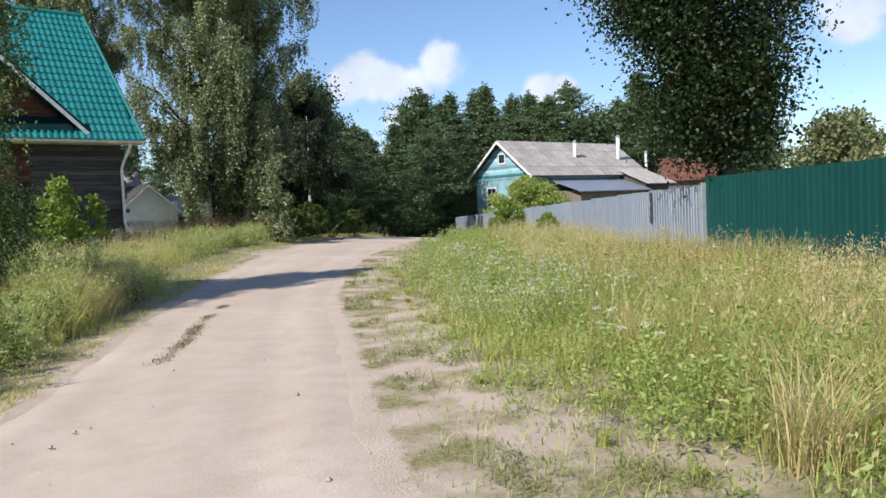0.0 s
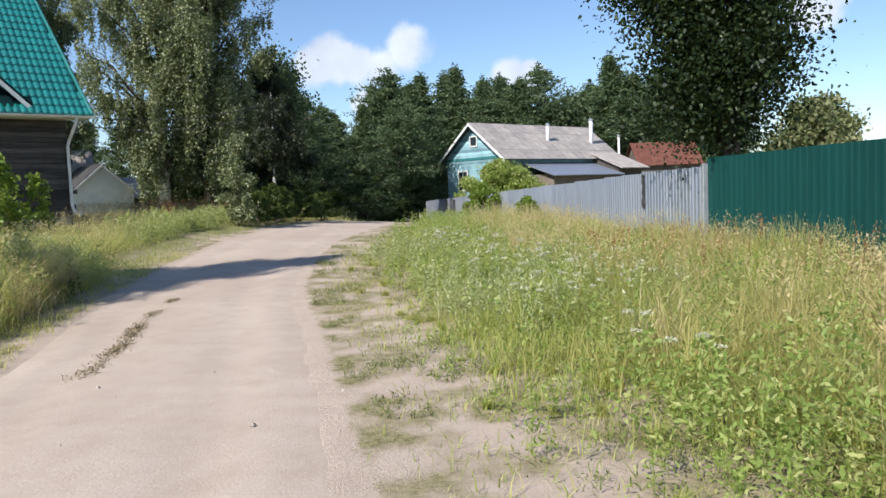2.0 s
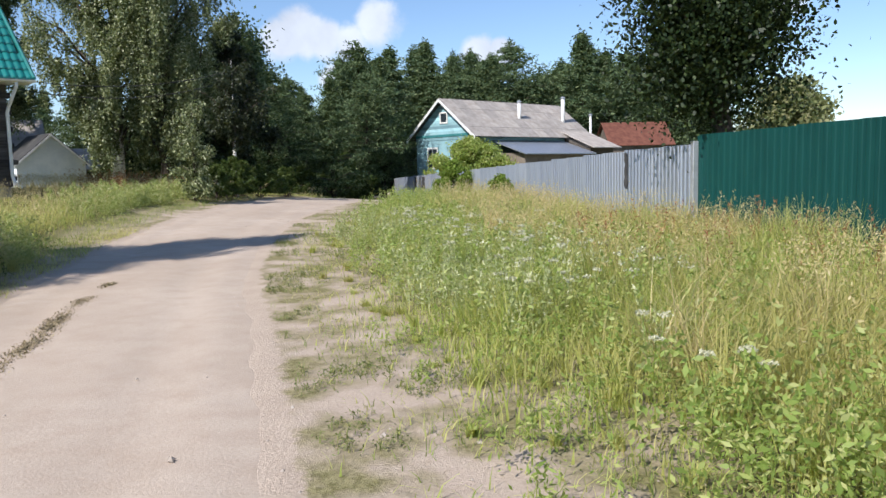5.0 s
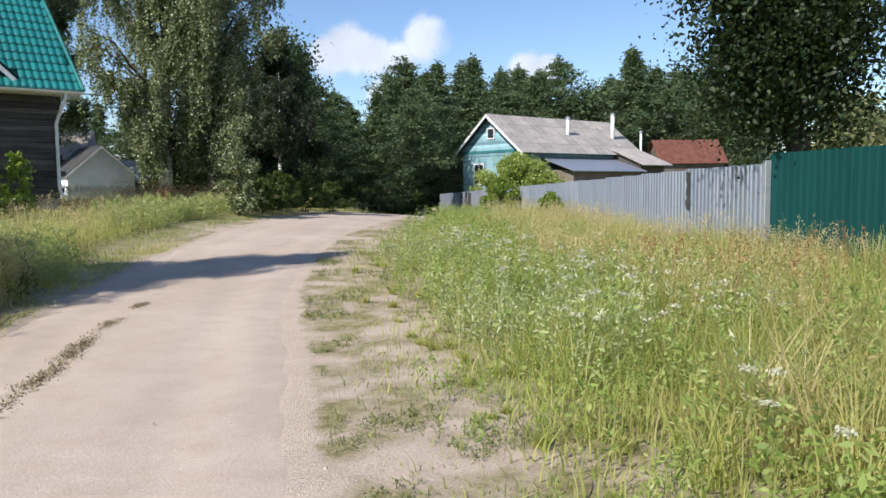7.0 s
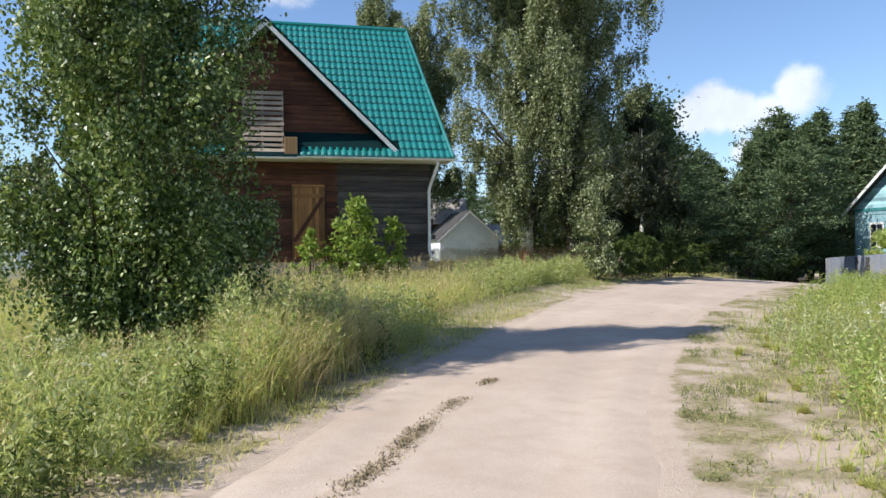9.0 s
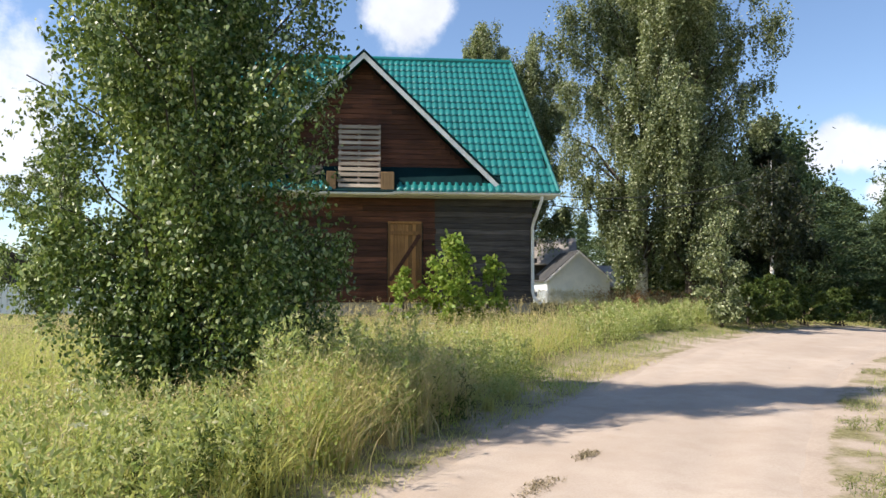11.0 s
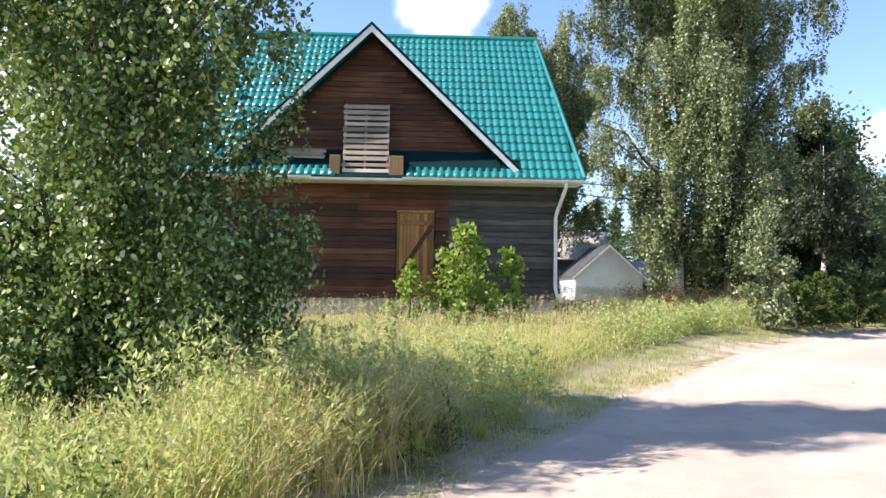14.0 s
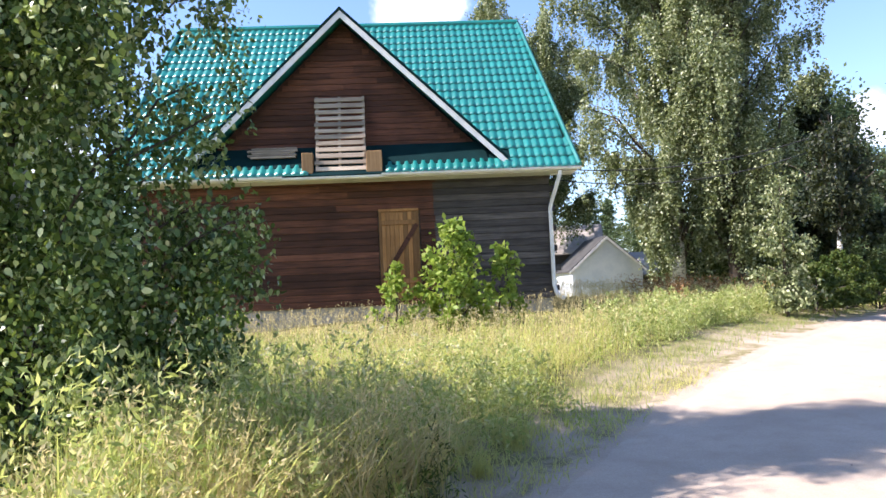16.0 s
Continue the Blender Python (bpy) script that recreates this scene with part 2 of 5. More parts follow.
    M["fresh_wood"] = wood("fresh_boards", (0.34, 0.20, 0.09), (0.55, 0.36, 0.19), 0.75, (8, 8, 0.4))
    M["old_wood"] = wood("old_grey_boards", (0.10, 0.085, 0.07), (0.26, 0.23, 0.20), 0.9, (8, 8, 0.4))
    M["blue_wood"] = wood("pale_blue_boards", (0.24, 0.44, 0.52), (0.36, 0.60, 0.68), 0.7)
    M["teal_wood"] = wood("teal_boards", (0.05, 0.24, 0.26), (0.09, 0.34, 0.36), 0.7)

    k = Mat("green_metal_tile")
    var = k.noise(0.8, 4)
    c = k.ramp(var, (0.3, (0.006, 0.150, 0.140)), (0.7, (0.010, 0.195, 0.182)))
    c = k.mix(1.0, c, k.ramp(k.rand(), (0, (0.86, 0.86, 0.86)), (1, (1.08, 1.08, 1.08))), "MULTIPLY")
    M["roof_tile"] = k.done(c, k.ramp(k.noise(6, 3), (0.3, (0.28, 0.28, 0.28)), (0.7, (0.42, 0.42, 0.42))), 0.0, 0.6)
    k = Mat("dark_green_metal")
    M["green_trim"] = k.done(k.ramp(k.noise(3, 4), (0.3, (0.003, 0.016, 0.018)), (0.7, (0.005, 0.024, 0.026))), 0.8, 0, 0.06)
    k = Mat("white_metal")
    M["white_metal"] = k.done(k.ramp(k.noise(4, 5), (0.3, (0.62, 0.62, 0.60)), (0.7, (0.80, 0.80, 0.79))), 0.4, 0, 0.5)
    k = Mat("grey_metal_sheet")
    streak = k.noise(6, 5, 0.6, (1, 1, 0.12))
    c = k.ramp(streak, (0.3, (0.29, 0.325, 0.39)), (0.7, (0.39, 0.425, 0.49)))
    c = k.mix(1.0, c, k.ramp(k.rand(), (0, (0.85, 0.87, 0.9)), (1, (1.1, 1.08, 1.05))), "MULTIPLY")
    M["grey_sheet"] = k.done(c, 0.42, 0.55, 0.5)
    k = Mat("green_metal_sheet")
    c = k.ramp(k.noise(5, 5, 0.6, (1, 1, 0.15)), (0.3, (0.003, 0.042, 0.038)), (0.7, (0.005, 0.058, 0.052)))
    c = k.mix(1.0, c, k.ramp(k.rand(), (0, (0.9, 0.9, 0.9)), (1, (1.1, 1.1, 1.1))), "MULTIPLY")
    M["green_sheet"] = k.done(c, 0.6, 0.0, 0.25)
    k = Mat("galvanised_post")
    M["post_metal"] = k.done(k.ramp(k.noise(9, 4), (0.3, (0.40, 0.42, 0.45)), (0.7, (0.55, 0.57, 0.6))), 0.45, 0.6, 0.5)
    k = Mat("grey_slate_sheet")
    c = k.ramp(k.noise(2.0, 6), (0.3, (0.28, 0.25, 0.225)), (0.7, (0.42, 0.39, 0.36)))
    c = k.mix(1.0, c, k.ramp(k.rand(), (0, (0.85, 0.85, 0.85)), (1, (1.12, 1.1, 1.08))), "MULTIPLY")
    k.bump(k.noise(40, 3), 0.3, 0.01)
    M["slate"] = k.done(c, 0.85)
    k = Mat("rusty_roof_sheet")
    M["rust"] = k.done(k.ramp(k.noise(2.5, 6), (0.3, (0.10, 0.035, 0.025)), (0.7, (0.18, 0.075, 0.05))), 0.8)
    k = Mat("whitewashed_plaster")
    c = k.ramp(k.noise(1.8, 7, 0.65), (0.35, (0.70, 0.74, 0.77)), (0.65, (0.85, 0.87, 0.88)))
    k.bump(k.noise(30, 4), 0.4, 0.01)
    M["plaster"] = k.done(c, 0.9)
    k = Mat("concrete")
    k.bump(k.noise(25, 5), 0.5, 0.01)
    M["concrete"] = k.done(k.ramp(k.noise(3, 6), (0.3, (0.22, 0.21, 0.20)), (0.7, (0.36, 0.35, 0.33))), 0.95)
    k = Mat("pale_stone")
    M["stone"] = k.done(k.ramp(k.noise(8, 5), (0.3, (0.28, 0.235, 0.195)), (0.7, (0.44, 0.385, 0.33))), 0.9)
    k = Mat("tarred_roof")
    M["tar"] = k.done(k.ramp(k.noise(3, 5), (0.3, (0.03, 0.03, 0.032)), (0.7, (0.07, 0.068, 0.066))), 0.85)
    M["litter"] = leafy("dry_litter", ((0.0, (0.18, 0.14, 0.085)), (0.6, (0.29, 0.23, 0.14)), (1.0, (0.40, 0.33, 0.20))), 0.1)
    k = Mat("dark_glass")
    M["glass"] = k.done((0.03, 0.04, 0.05), 0.08, 0, 0.8)
    return M


M = make_materials()


# ---- building helpers ----
def mesh_from(name, verts, faces):
    me = bpy.data.meshes.new(name)
    me.from_pydata([tuple(v) for v in verts], [], faces)
    me.update()
    return me


def quads(name, verts, n, k=4):
    """A mesh of many separate faces of k corners each, from one array of corners."""
    me = bpy.data.meshes.new(name)
    verts = np.asarray(verts, dtype=np.float32).reshape(-1, 3)
    me.vertices.add(len(verts))
    me.vertices.foreach_set("co", verts.ravel())
    me.loops.add(n * k)
    me.loops.foreach_set("vertex_index", np.arange(n * k, dtype=np.int32))
    me.polygons.add(n)
    me.polygons.foreach_set("loop_start", np.arange(0, n * k, k, dtype=np.int32))
    me.update(calc_edges=True)
    return me


def put(name, me, material, parent=None, at=None, label="", smooth=False):
    if material and not me.materials:
        me.materials.append(material)
    if smooth:
        me.polygons.foreach_set("use_smooth", [True] * len(me.polygons))
    ob = new(name, me)
    if at is not None:
        ob.matrix_basis = at
    ob.parent = parent
    if label:
        ob["label"] = label
    return ob


def part(name, bm, material, parent, label="", at=None, smooth=False):
    me = bpy.data.meshes.new(name)
    bm.to_mesh(me)
    bm.free()
    return put(name, me, material, parent, at, label, smooth)


def box(x0, x1, y0, y1, z0, z1, bevel=0.0):
    bm = bmesh.new()
    bmesh.ops.create_cube(bm, size=1)
    for v in bm.verts:
        v.co = Vector(((x0, x1)[v.co.x > 0], (y0, y1)[v.co.y > 0], (z0, z1)[v.co.z > 0]))
    if bevel:
        bmesh.ops.bevel(bm, geom=bm.edges[:], offset=bevel, segments=1, affect="EDGES")
    return bm


def tube(points, radii, sides=8, cap=True):
    """A tapering tube along points."""
    bm = bmesh.new()
    rings = []
    pts = [Vector(p) for p in points]
    for i, p in enumerate(pts):
        d = (pts[min(i + 1, len(pts) - 1)] - pts[max(i - 1, 0)]).normalized()
        a = d.cross(Vector((0.31, 0.95, 0.02))).normalized()
        b = d.cross(a)
        rings.append([bm.verts.new(p + float(radii[i]) * (math.cos(s) * a + math.sin(s) * b)) for s in [2 * math.pi * j / sides for j in range(sides)]])
    for r0, r1 in zip(rings, rings[1:]):
        for j in range(sides):
            bm.faces.new((r0[j], r0[(j + 1) % sides], r1[(j + 1) % sides], r1[j]))
    if cap:
        bm.faces.new(rings[-1])
        bm.faces.new(rings[0][::-1])
    bmesh.ops.recalc_face_normals(bm, faces=bm.faces[:])
    return bm


def merge(bms):
    out = bmesh.new()
    for b in bms:
        me = bpy.data.meshes.new("tmp")
        b.to_mesh(me)
        b.free()
        out.from_mesh(me)
        bpy.data.meshes.remove(me)
    return out


def thing(name, label, category, at=None, group="", kind=""):
    ob = new(name)
    if at is not None:
        ob.matrix_basis = at
    return tagged(ob, label, category, group, kind)


# ---- terrain ----
def smooth(a, b, x):
    x = np.clip((x - a) / (b - a), 0, 1)
    return x * x * (3 - 2 * x)


def height(x, y):
    x, y = np.asarray(x, dtype=float), np.asarray(y, dtype=float)
    h = 1.1 * np.exp(-((x - 3) / 13) ** 2 - ((y - 6) / 12) ** 2) - 0.7 * smooth(14, 32, 0.9 * x + 0.1 * y)
    return h + 0.25 * smooth(0, 30, -x) * smooth(-10, 10, y)


ROAD = [(-16, -46), (-9.5, -34), (-5.2, -27), (-2.75, -22.6), (-1.2, -19.6), (0.05, -17.3), (1.85, -13.9), (4.0, -10.5), (6.2, -7.6), (8.3, -5.3), (13.2, -0.7), (18, 3.2), (25, 9.5), (32, 18), (42, 30), (62, 52)]


def spline(points, per=14):
    P = np.array(points, dtype=float)
    out = []
    for i in range(len(P) - 1):
        p0, p1, p2, p3 = P[max(i - 1, 0)], P[i], P[i + 1], P[min(i + 2, len(P) - 1)]
        for s in np.linspace(0, 1, per, endpoint=False):
            out.append(0.5 * (2 * p1 + (p2 - p0) * s + (2 * p0 - 5 * p1 + 4 * p2 - p3) * s ** 2 + (3 * p1 - p0 - 3 * p2 + p3) * s ** 3))
    out.append(P[-1])
    return np.array(out)


LINE = spline(ROAD)
TAN = np.gradient(LINE, axis=0)
TAN /= np.linalg.norm(TAN, axis=1)[:, None]
NOR = np.stack([TAN[:, 1], -TAN[:, 0]], 1)   # to the right of the way
LINE = LINE - 0.15 * NOR


def offset(x, y):
    """Signed distance from the road's middle, positive to the right."""
    x, y = np.atleast_1d(np.asarray(x, dtype=float)), np.atleast_1d(np.asarray(y, dtype=float))
    out = np.empty(len(x))
    for i in range(0, len(x), 20000):
        dx, dy = x[i:i + 20000, None] - LINE[None, :, 0], y[i:i + 20000, None] - LINE[None, :, 1]
        j = np.argmin(dx * dx + dy * dy, axis=1)
        r = np.arange(len(j))
        out[i:i + 20000] = dx[r, j] * NOR[j, 0] + dy[r, j] * NOR[j, 1]
    return out


def wave(x, y, f, seed):
    """Cheap smooth noise, about -1 to 1."""
    r = np.random.RandomState(seed)
    v = 0
    for k in range(6):
        a, p = r.uniform(0, 6.28), r.uniform(0, 6.28)
        g = f * r.uniform(0.5, 2.0)
        v = v + np.sin(g * (x * math.cos(a) + y * math.sin(a)) + p)
    return v / 3.0


# ---- ground and road ----
def build_ground():
    def axis(lo, hi, step, far):
        a = list(np.arange(lo, hi + 0.001, step))
        d, s, e = hi, step, lo
        while d < far:
            s *= 1.35
            d, e = d + s, e - s
            a.append(d)
            a.insert(0, e)
        return np.array(a)
    xs, ys = axis(-9, 16, 0.2, 2600), axis(-27, 6, 0.2, 2600)
    X, Y = np.meshgrid(xs, ys)
    x, y = X.ravel(), Y.ravel()
    off = offset(x, y)
    z = height(x, y) + 0.03 * wave(x, y, 1.1, 3) * smooth(1.2, 3.0, np.abs(off)) - 0.035 * (1 - smooth(1.0, 1.45, np.abs(off)))
    z = z + 0.10 * smooth(-1.7, -3.2, off) * (np.abs(x) < 60)
    nx, ny = len(xs), len(ys)
    idx = np.arange(nx * ny).reshape(ny, nx)
    f = np.stack([idx[:-1, :-1], idx[:-1, 1:], idx[1:, 1:], idx[1:, :-1]], -1).reshape(-1, 4)
    me = mesh_from("ground", np.stack([x, y, z], 1), f.tolist())
    at = me.attributes.new("verge", "FLOAT", "POINT")
    v = smooth(4.6, 2.2, off) * smooth(-3.0, -1.7, off)
    at.data.foreach_set("value", v.astype(np.float32))
    at = me.attributes.new("edge", "FLOAT", "POINT")
    at.data.foreach_set("value", smooth(1.72, 1.28, np.abs(off)).astype(np.float32))
    return tagged(put("ground", me, M["soil"], smooth=True), "meadow ground with dry grassy soil and bare sand", "ground", kind="structure")


def build_road():
    cols = np.linspace(-1, 1, 29)
    verts, faces = [], []
    n = len(LINE)
    for i in range(n):
        s = i * 0.37
        wl = 1.50 + 0.07 * math.sin(s * 1.3) + 0.04 * math.sin(s * 4.7 + 1)
        wr = 1.46 + 0.07 * math.sin(s * 1.1 + 2) + 0.04 * math.sin(s * 4.1)
        for c in cols:
            o = c * (wr if c > 0 else wl)
            x, y = LINE[i] + NOR[i] * o
            edge = abs(c)
            z = float(height(x, y)) + 0.012 - 0.036 * max(0, edge - 0.70) / 0.30
            z -= 0.022 * (math.exp(-((c + 0.52) / 0.16) ** 2) + math.exp(-((c - 0.42) / 0.17) ** 2))
            z += 0.004 * math.sin(5 * x + 1.7 * y) * math.sin(3.1 * y - x)
            verts.append((x, y, z))
    k = len(cols)
    for i in range(n - 1):
        for j in range(k - 1):
            faces.append((i * k + j, i * k + j + 1, (i + 1) * k + j + 1, (i + 1) * k + j))
    me = mesh_from("road", verts, faces)
    return tagged(put("road", me, M["sand"], smooth=True), "unpaved pale sandy village road with wheel ruts", "road", kind="structure")


ground = build_ground()
road = build_road()


# ---- plants ----
def strips(name, base, tip_dir, length, width, bend, rng, segs=2):
    """Many tapering bent blades as one mesh. base: n x 3; tip_dir: lean angle around z; bend: sideways reach as a share of the length."""
    n = len(base)
    ax = np.stack([np.cos(tip_dir), np.sin(tip_dir), np.zeros(n)], 1)
    side = np.stack([-np.sin(tip_dir + rng.uniform(-0.8, 0.8, n)), np.cos(tip_dir), np.zeros(n)], 1)
    rows = []
    for k in range(segs + 1):
        s = k / segs
        c = base + ax * (bend * length * s * s)[:, None] + np.array([0, 0, 1.0]) * (length * s * (1 - 0.35 * bend * s))[:, None]
        w = (width * (1 - 0.85 * s) * 0.5)[:, None]
        rows += [c - side * w, c + side * w]
    V = np.stack(rows, 1)
    m = 2 * (segs + 1)
    me = bpy.data.meshes.new(name)
    me.vertices.add(n * m)
    me.vertices.foreach_set("co", V.astype(np.float32).ravel())
    q = np.concatenate([[2 * k, 2 * k + 1, 2 * k + 3, 2 * k + 2] for k in range(segs)])
    idx = (np.arange(n)[:, None] * m + q[None, :]).astype(np.int32).ravel()
    me.loops.add(len(idx))
    me.loops.foreach_set("vertex_index", idx)
    me.polygons.add(n * segs)
    me.polygons.foreach_set("loop_start", np.arange(0, len(idx), 4, dtype=np.int32))
    me.update(calc_edges=True)
    return me


def leaf_mesh(name, pts, size, rng, droop=0.3, aspect=0.6, oval=False):
    """One rhombic leaf at each point, turned at random and hanging a little."""
    n = len(pts)
    u = rng.normal(size=(n, 3))
    u[:, 2] -= droop * 2
    u /= np.linalg.norm(u, axis=1)[:, None]
    w = np.cross(u, rng.normal(size=(n, 3)))
    w /= np.linalg.norm(w, axis=1)[:, None] + 1e-9
    L = (size * rng.uniform(0.6, 1.3, n))[:, None]
    if oval:
        h = np.cross(u, w) * L * 0.10
        V = np.stack([pts, pts + u * L * 0.22 + w * L * aspect * 0.42 + h, pts + u * L * 0.58 + w * L * aspect * 0.40 + h, pts + u * L,
                      pts + u * L * 0.58 - w * L * aspect * 0.40 + h, pts + u * L * 0.22 - w * L * aspect * 0.42 + h], 1)
        return quads(name, V, n, 6)
    V = np.stack([pts, pts + u * L * 0.45 + w * L * aspect * 0.5, pts + u * L, pts + u * L * 0.45 - w * L * aspect * 0.5], 1)
    return quads(name, V, n)


FENCE_A, FENCE_B = np.array([10.2, -16.6]), np.array([31.0, 16.3])
FDIR = (FENCE_B - FENCE_A) / np.linalg.norm(FENCE_B - FENCE_A)


def past_fence(x, y):
    """How far a place lies behind the line of the fences."""
    return (x - FENCE_A[0]) * FDIR[1] - (y - FENCE_A[1]) * FDIR[0]


def lawn_share(x, y, off):
    """1 where the left verge is kept short."""
    return smooth(-10.2, -8.6, y) * smooth(-3.3, -2.6, off) * (off < 0) * smooth(16, 9, x)


def scatter(rng, n, x0, x1, y0, y1):
    x, y = rng.uniform(x0, x1, n), rng.uniform(y0, y1, n)
    return x, y, offset(x, y)


def keep_clear(x, y):
    house = (x > -5.6) & (x < 4.2) & (y > -0.25) & (y < 8.3)
    return (~house) & (past_fence(x, y) < -0.12)


def mound(x, y):
    """1 in the rank stand of tall grass between the young birch and the road."""
    off = offset(x, y)
    return smooth(-1.8, -2.1, off) * smooth(-4.0, -3.2, off) * smooth(-14.9, -14.1, y) * smooth(-10.9, -12.1, y) * smooth(-1.5, -0.8, x)


def left_growth(x, y, off, low, high):
    """Height factor: the left bank is low but for the rank stand."""
    return np.where(off < 0, low + (high - low) * mound(x, y), 1.0)


def build_grass():
    rng = np.random.RandomState(11)
    # tall meadow in three rings of density
    rings = [((-10, 13, -26.5, -6), 330000, 1.0), ((-16, 32, -30, 14), 200000, 1.7), ((-60, 30, -45, 60), 90000, 4.0)]
    for ri, (b, n, wide) in enumerate(rings):
        x, y, off = scatter(rng, n, *b)
        if ri:
            pb = rings[ri - 1][0]
            inner = (x > pb[0]) & (x < pb[1]) & (y > pb[2]) & (y < pb[3])
        else:
            inner = np.zeros(n, bool)
        patch = wave(x, y, 0.7, 5)
        right = smooth(2.5, 4.4, off + 0.7 * wave(x, y, 1.2, 8))
        left = smooth(-1.55, -3.0, off + 0.35 * wave(x, y, 1.7, 9) + 0.5 * smooth(-14, -16, y))
        lawn = lawn_share(x, y, off)
        dens = np.maximum(right, left) * (1 - 0.85 * lawn) * (0.70 + 0.2 * patch + 0.25 * wave(x, y, 4.5, 15))
        ok = (rng.uniform(size=n) < dens) & keep_clear(x, y) & ~inner
        x, y, off, patch = x[ok], y[ok], off[ok], patch[ok]
        grow = np.maximum(smooth(2.6, 5.5, off), smooth(-1.6, -3.8, off))
        bank = smooth(-1.6, -2.1, off) * mound(x, y)
        h = ((0.14 + 0.50 * grow) * left_growth(x, y, off, 0.72, 1.35) + bank * (0.58 + 0.3 * (1 - grow))) * (1 + 0.25 * patch) * (1 + 0.30 * wave(x, y, 4.5, 15)) * rng.uniform(0.5, 1.25, len(x))
        h = np.minimum(h, 1.12 * rng.uniform(0.85, 1.0, len(x)))
        near_house = smooth(-4.5, -1.0, y) * (x < 6) * (off < 0)
        h *= 1 - 0.55 * near_house
        h *= 1 - 0.45 * smooth(-2.0, 0.5, y) * (off < -3) * (x > 4)
        z = height(x, y) + 0.04 - 0.03
        base = np.stack([x, y, z], 1)
        me = strips("meadow_grass", base, rng.uniform(0, 6.28, len(x)), h, np.full(len(x), 0.011 * wide) * rng.uniform(0.7, 1.5, len(x)), rng.uniform(0.15, 1.0, len(x)), rng, 2 if ri else 3)
        tagged(put("meadow_grass", me, M["grass"]), ("tall uncut green and yellowing meadow grass", "uncut meadow grass along the fence and road", "distant uncut meadow grass")[ri], "grass", kind="stuff")
    # short turf on the verges
    x, y, off = scatter(rng, 260000, -6, 14, -26, 1)
    bare = wave(x, y, 2.3, 21) + 0.5 * wave(x, y, 5.0, 22)
    verge = smooth(1.45, 2.3, off) * smooth(4.6, 3.4, off) * (0.15 + 0.75 * (bare > 0.12)) + smooth(-1.5, -2.3, off) * smooth(-3.0, -2.2, off) * 0.8
    ok = (rng.uniform(size=len(x)) < np.maximum(verge, lawn_share(x, y, off) * smooth(-1.55, -2.3, off))) & keep_clear(x, y)
    x, y, off = x[ok], y[ok], off[ok]
    h = rng.uniform(0.03, 0.11, len(x)) + 0.08 * lawn_share(x, y, off)
    me = strips("verge_turf", np.stack([x, y, height(x, y) - 0.005], 1), rng.uniform(0, 6.28, len(x)), h, rng.uniform(0.004, 0.009, len(x)), rng.uniform(0.2, 1.2, len(x)), rng, 2)
    tagged(put("verge_turf", me, M["lawn"]), "short trodden green turf beside the sandy road", "grass", kind="stuff")
    # straw-coloured stalks with seed heads
    x, y, off = scatter(rng, 90000, -9, 24, -26, 8)
    gold = smooth(-0.5, 0.9, wave(x, y, 0.45, 31)) * (0.3 + 0.9 * smooth(5.0, 6.5, off)) + 0.5 * smooth(-2.0, -3.5, off) + 0.25 * smooth(-1.7, -2.2, off) * smooth(-6.0, -4.5, off) * smooth(-14.5, -13, y) * smooth(-5.5, -7.5, y)
    ok = (rng.uniform(size=len(x)) < gold * np.maximum(smooth(3.2, 4.6, off), smooth(-1.8, -2.8, off)) * (1 - lawn_share(x, y, off))) & keep_clear(x, y)
    x, y, off = x[ok], y[ok], off[ok]
    n = len(x)
    L, d, bend = rng.uniform(0.65, 1.0, n) * left_growth(x, y, off, 0.62, 1.15), rng.uniform(0, 6.28, n), rng.uniform(0.05, 0.4, n)
    base = np.stack([x, y, height(x, y)], 1)
    me = strips("dry_stalks", base, d, L, np.full(n, 0.007), bend, rng, 2)
    tagged(put("dry_stalks", me, M["straw"]), "straw-coloured dry grass stalks in the meadow", "grass", kind="stuff")
    tip = base + np.stack([np.cos(d) * bend * L, np.sin(d) * bend * L, L * (1 - 0.35 * bend)], 1)
    pts = np.repeat(tip, 4, 0) + rng.normal(size=(4 * n, 3)) * (0.008, 0.008, 0.035)
    tagged(put("seed_heads", leaf_mesh("seed_heads", pts, 0.04, rng, -0.6, 0.3), M["straw"]), "feathery ripe grass seed heads", "grass", kind="stuff")


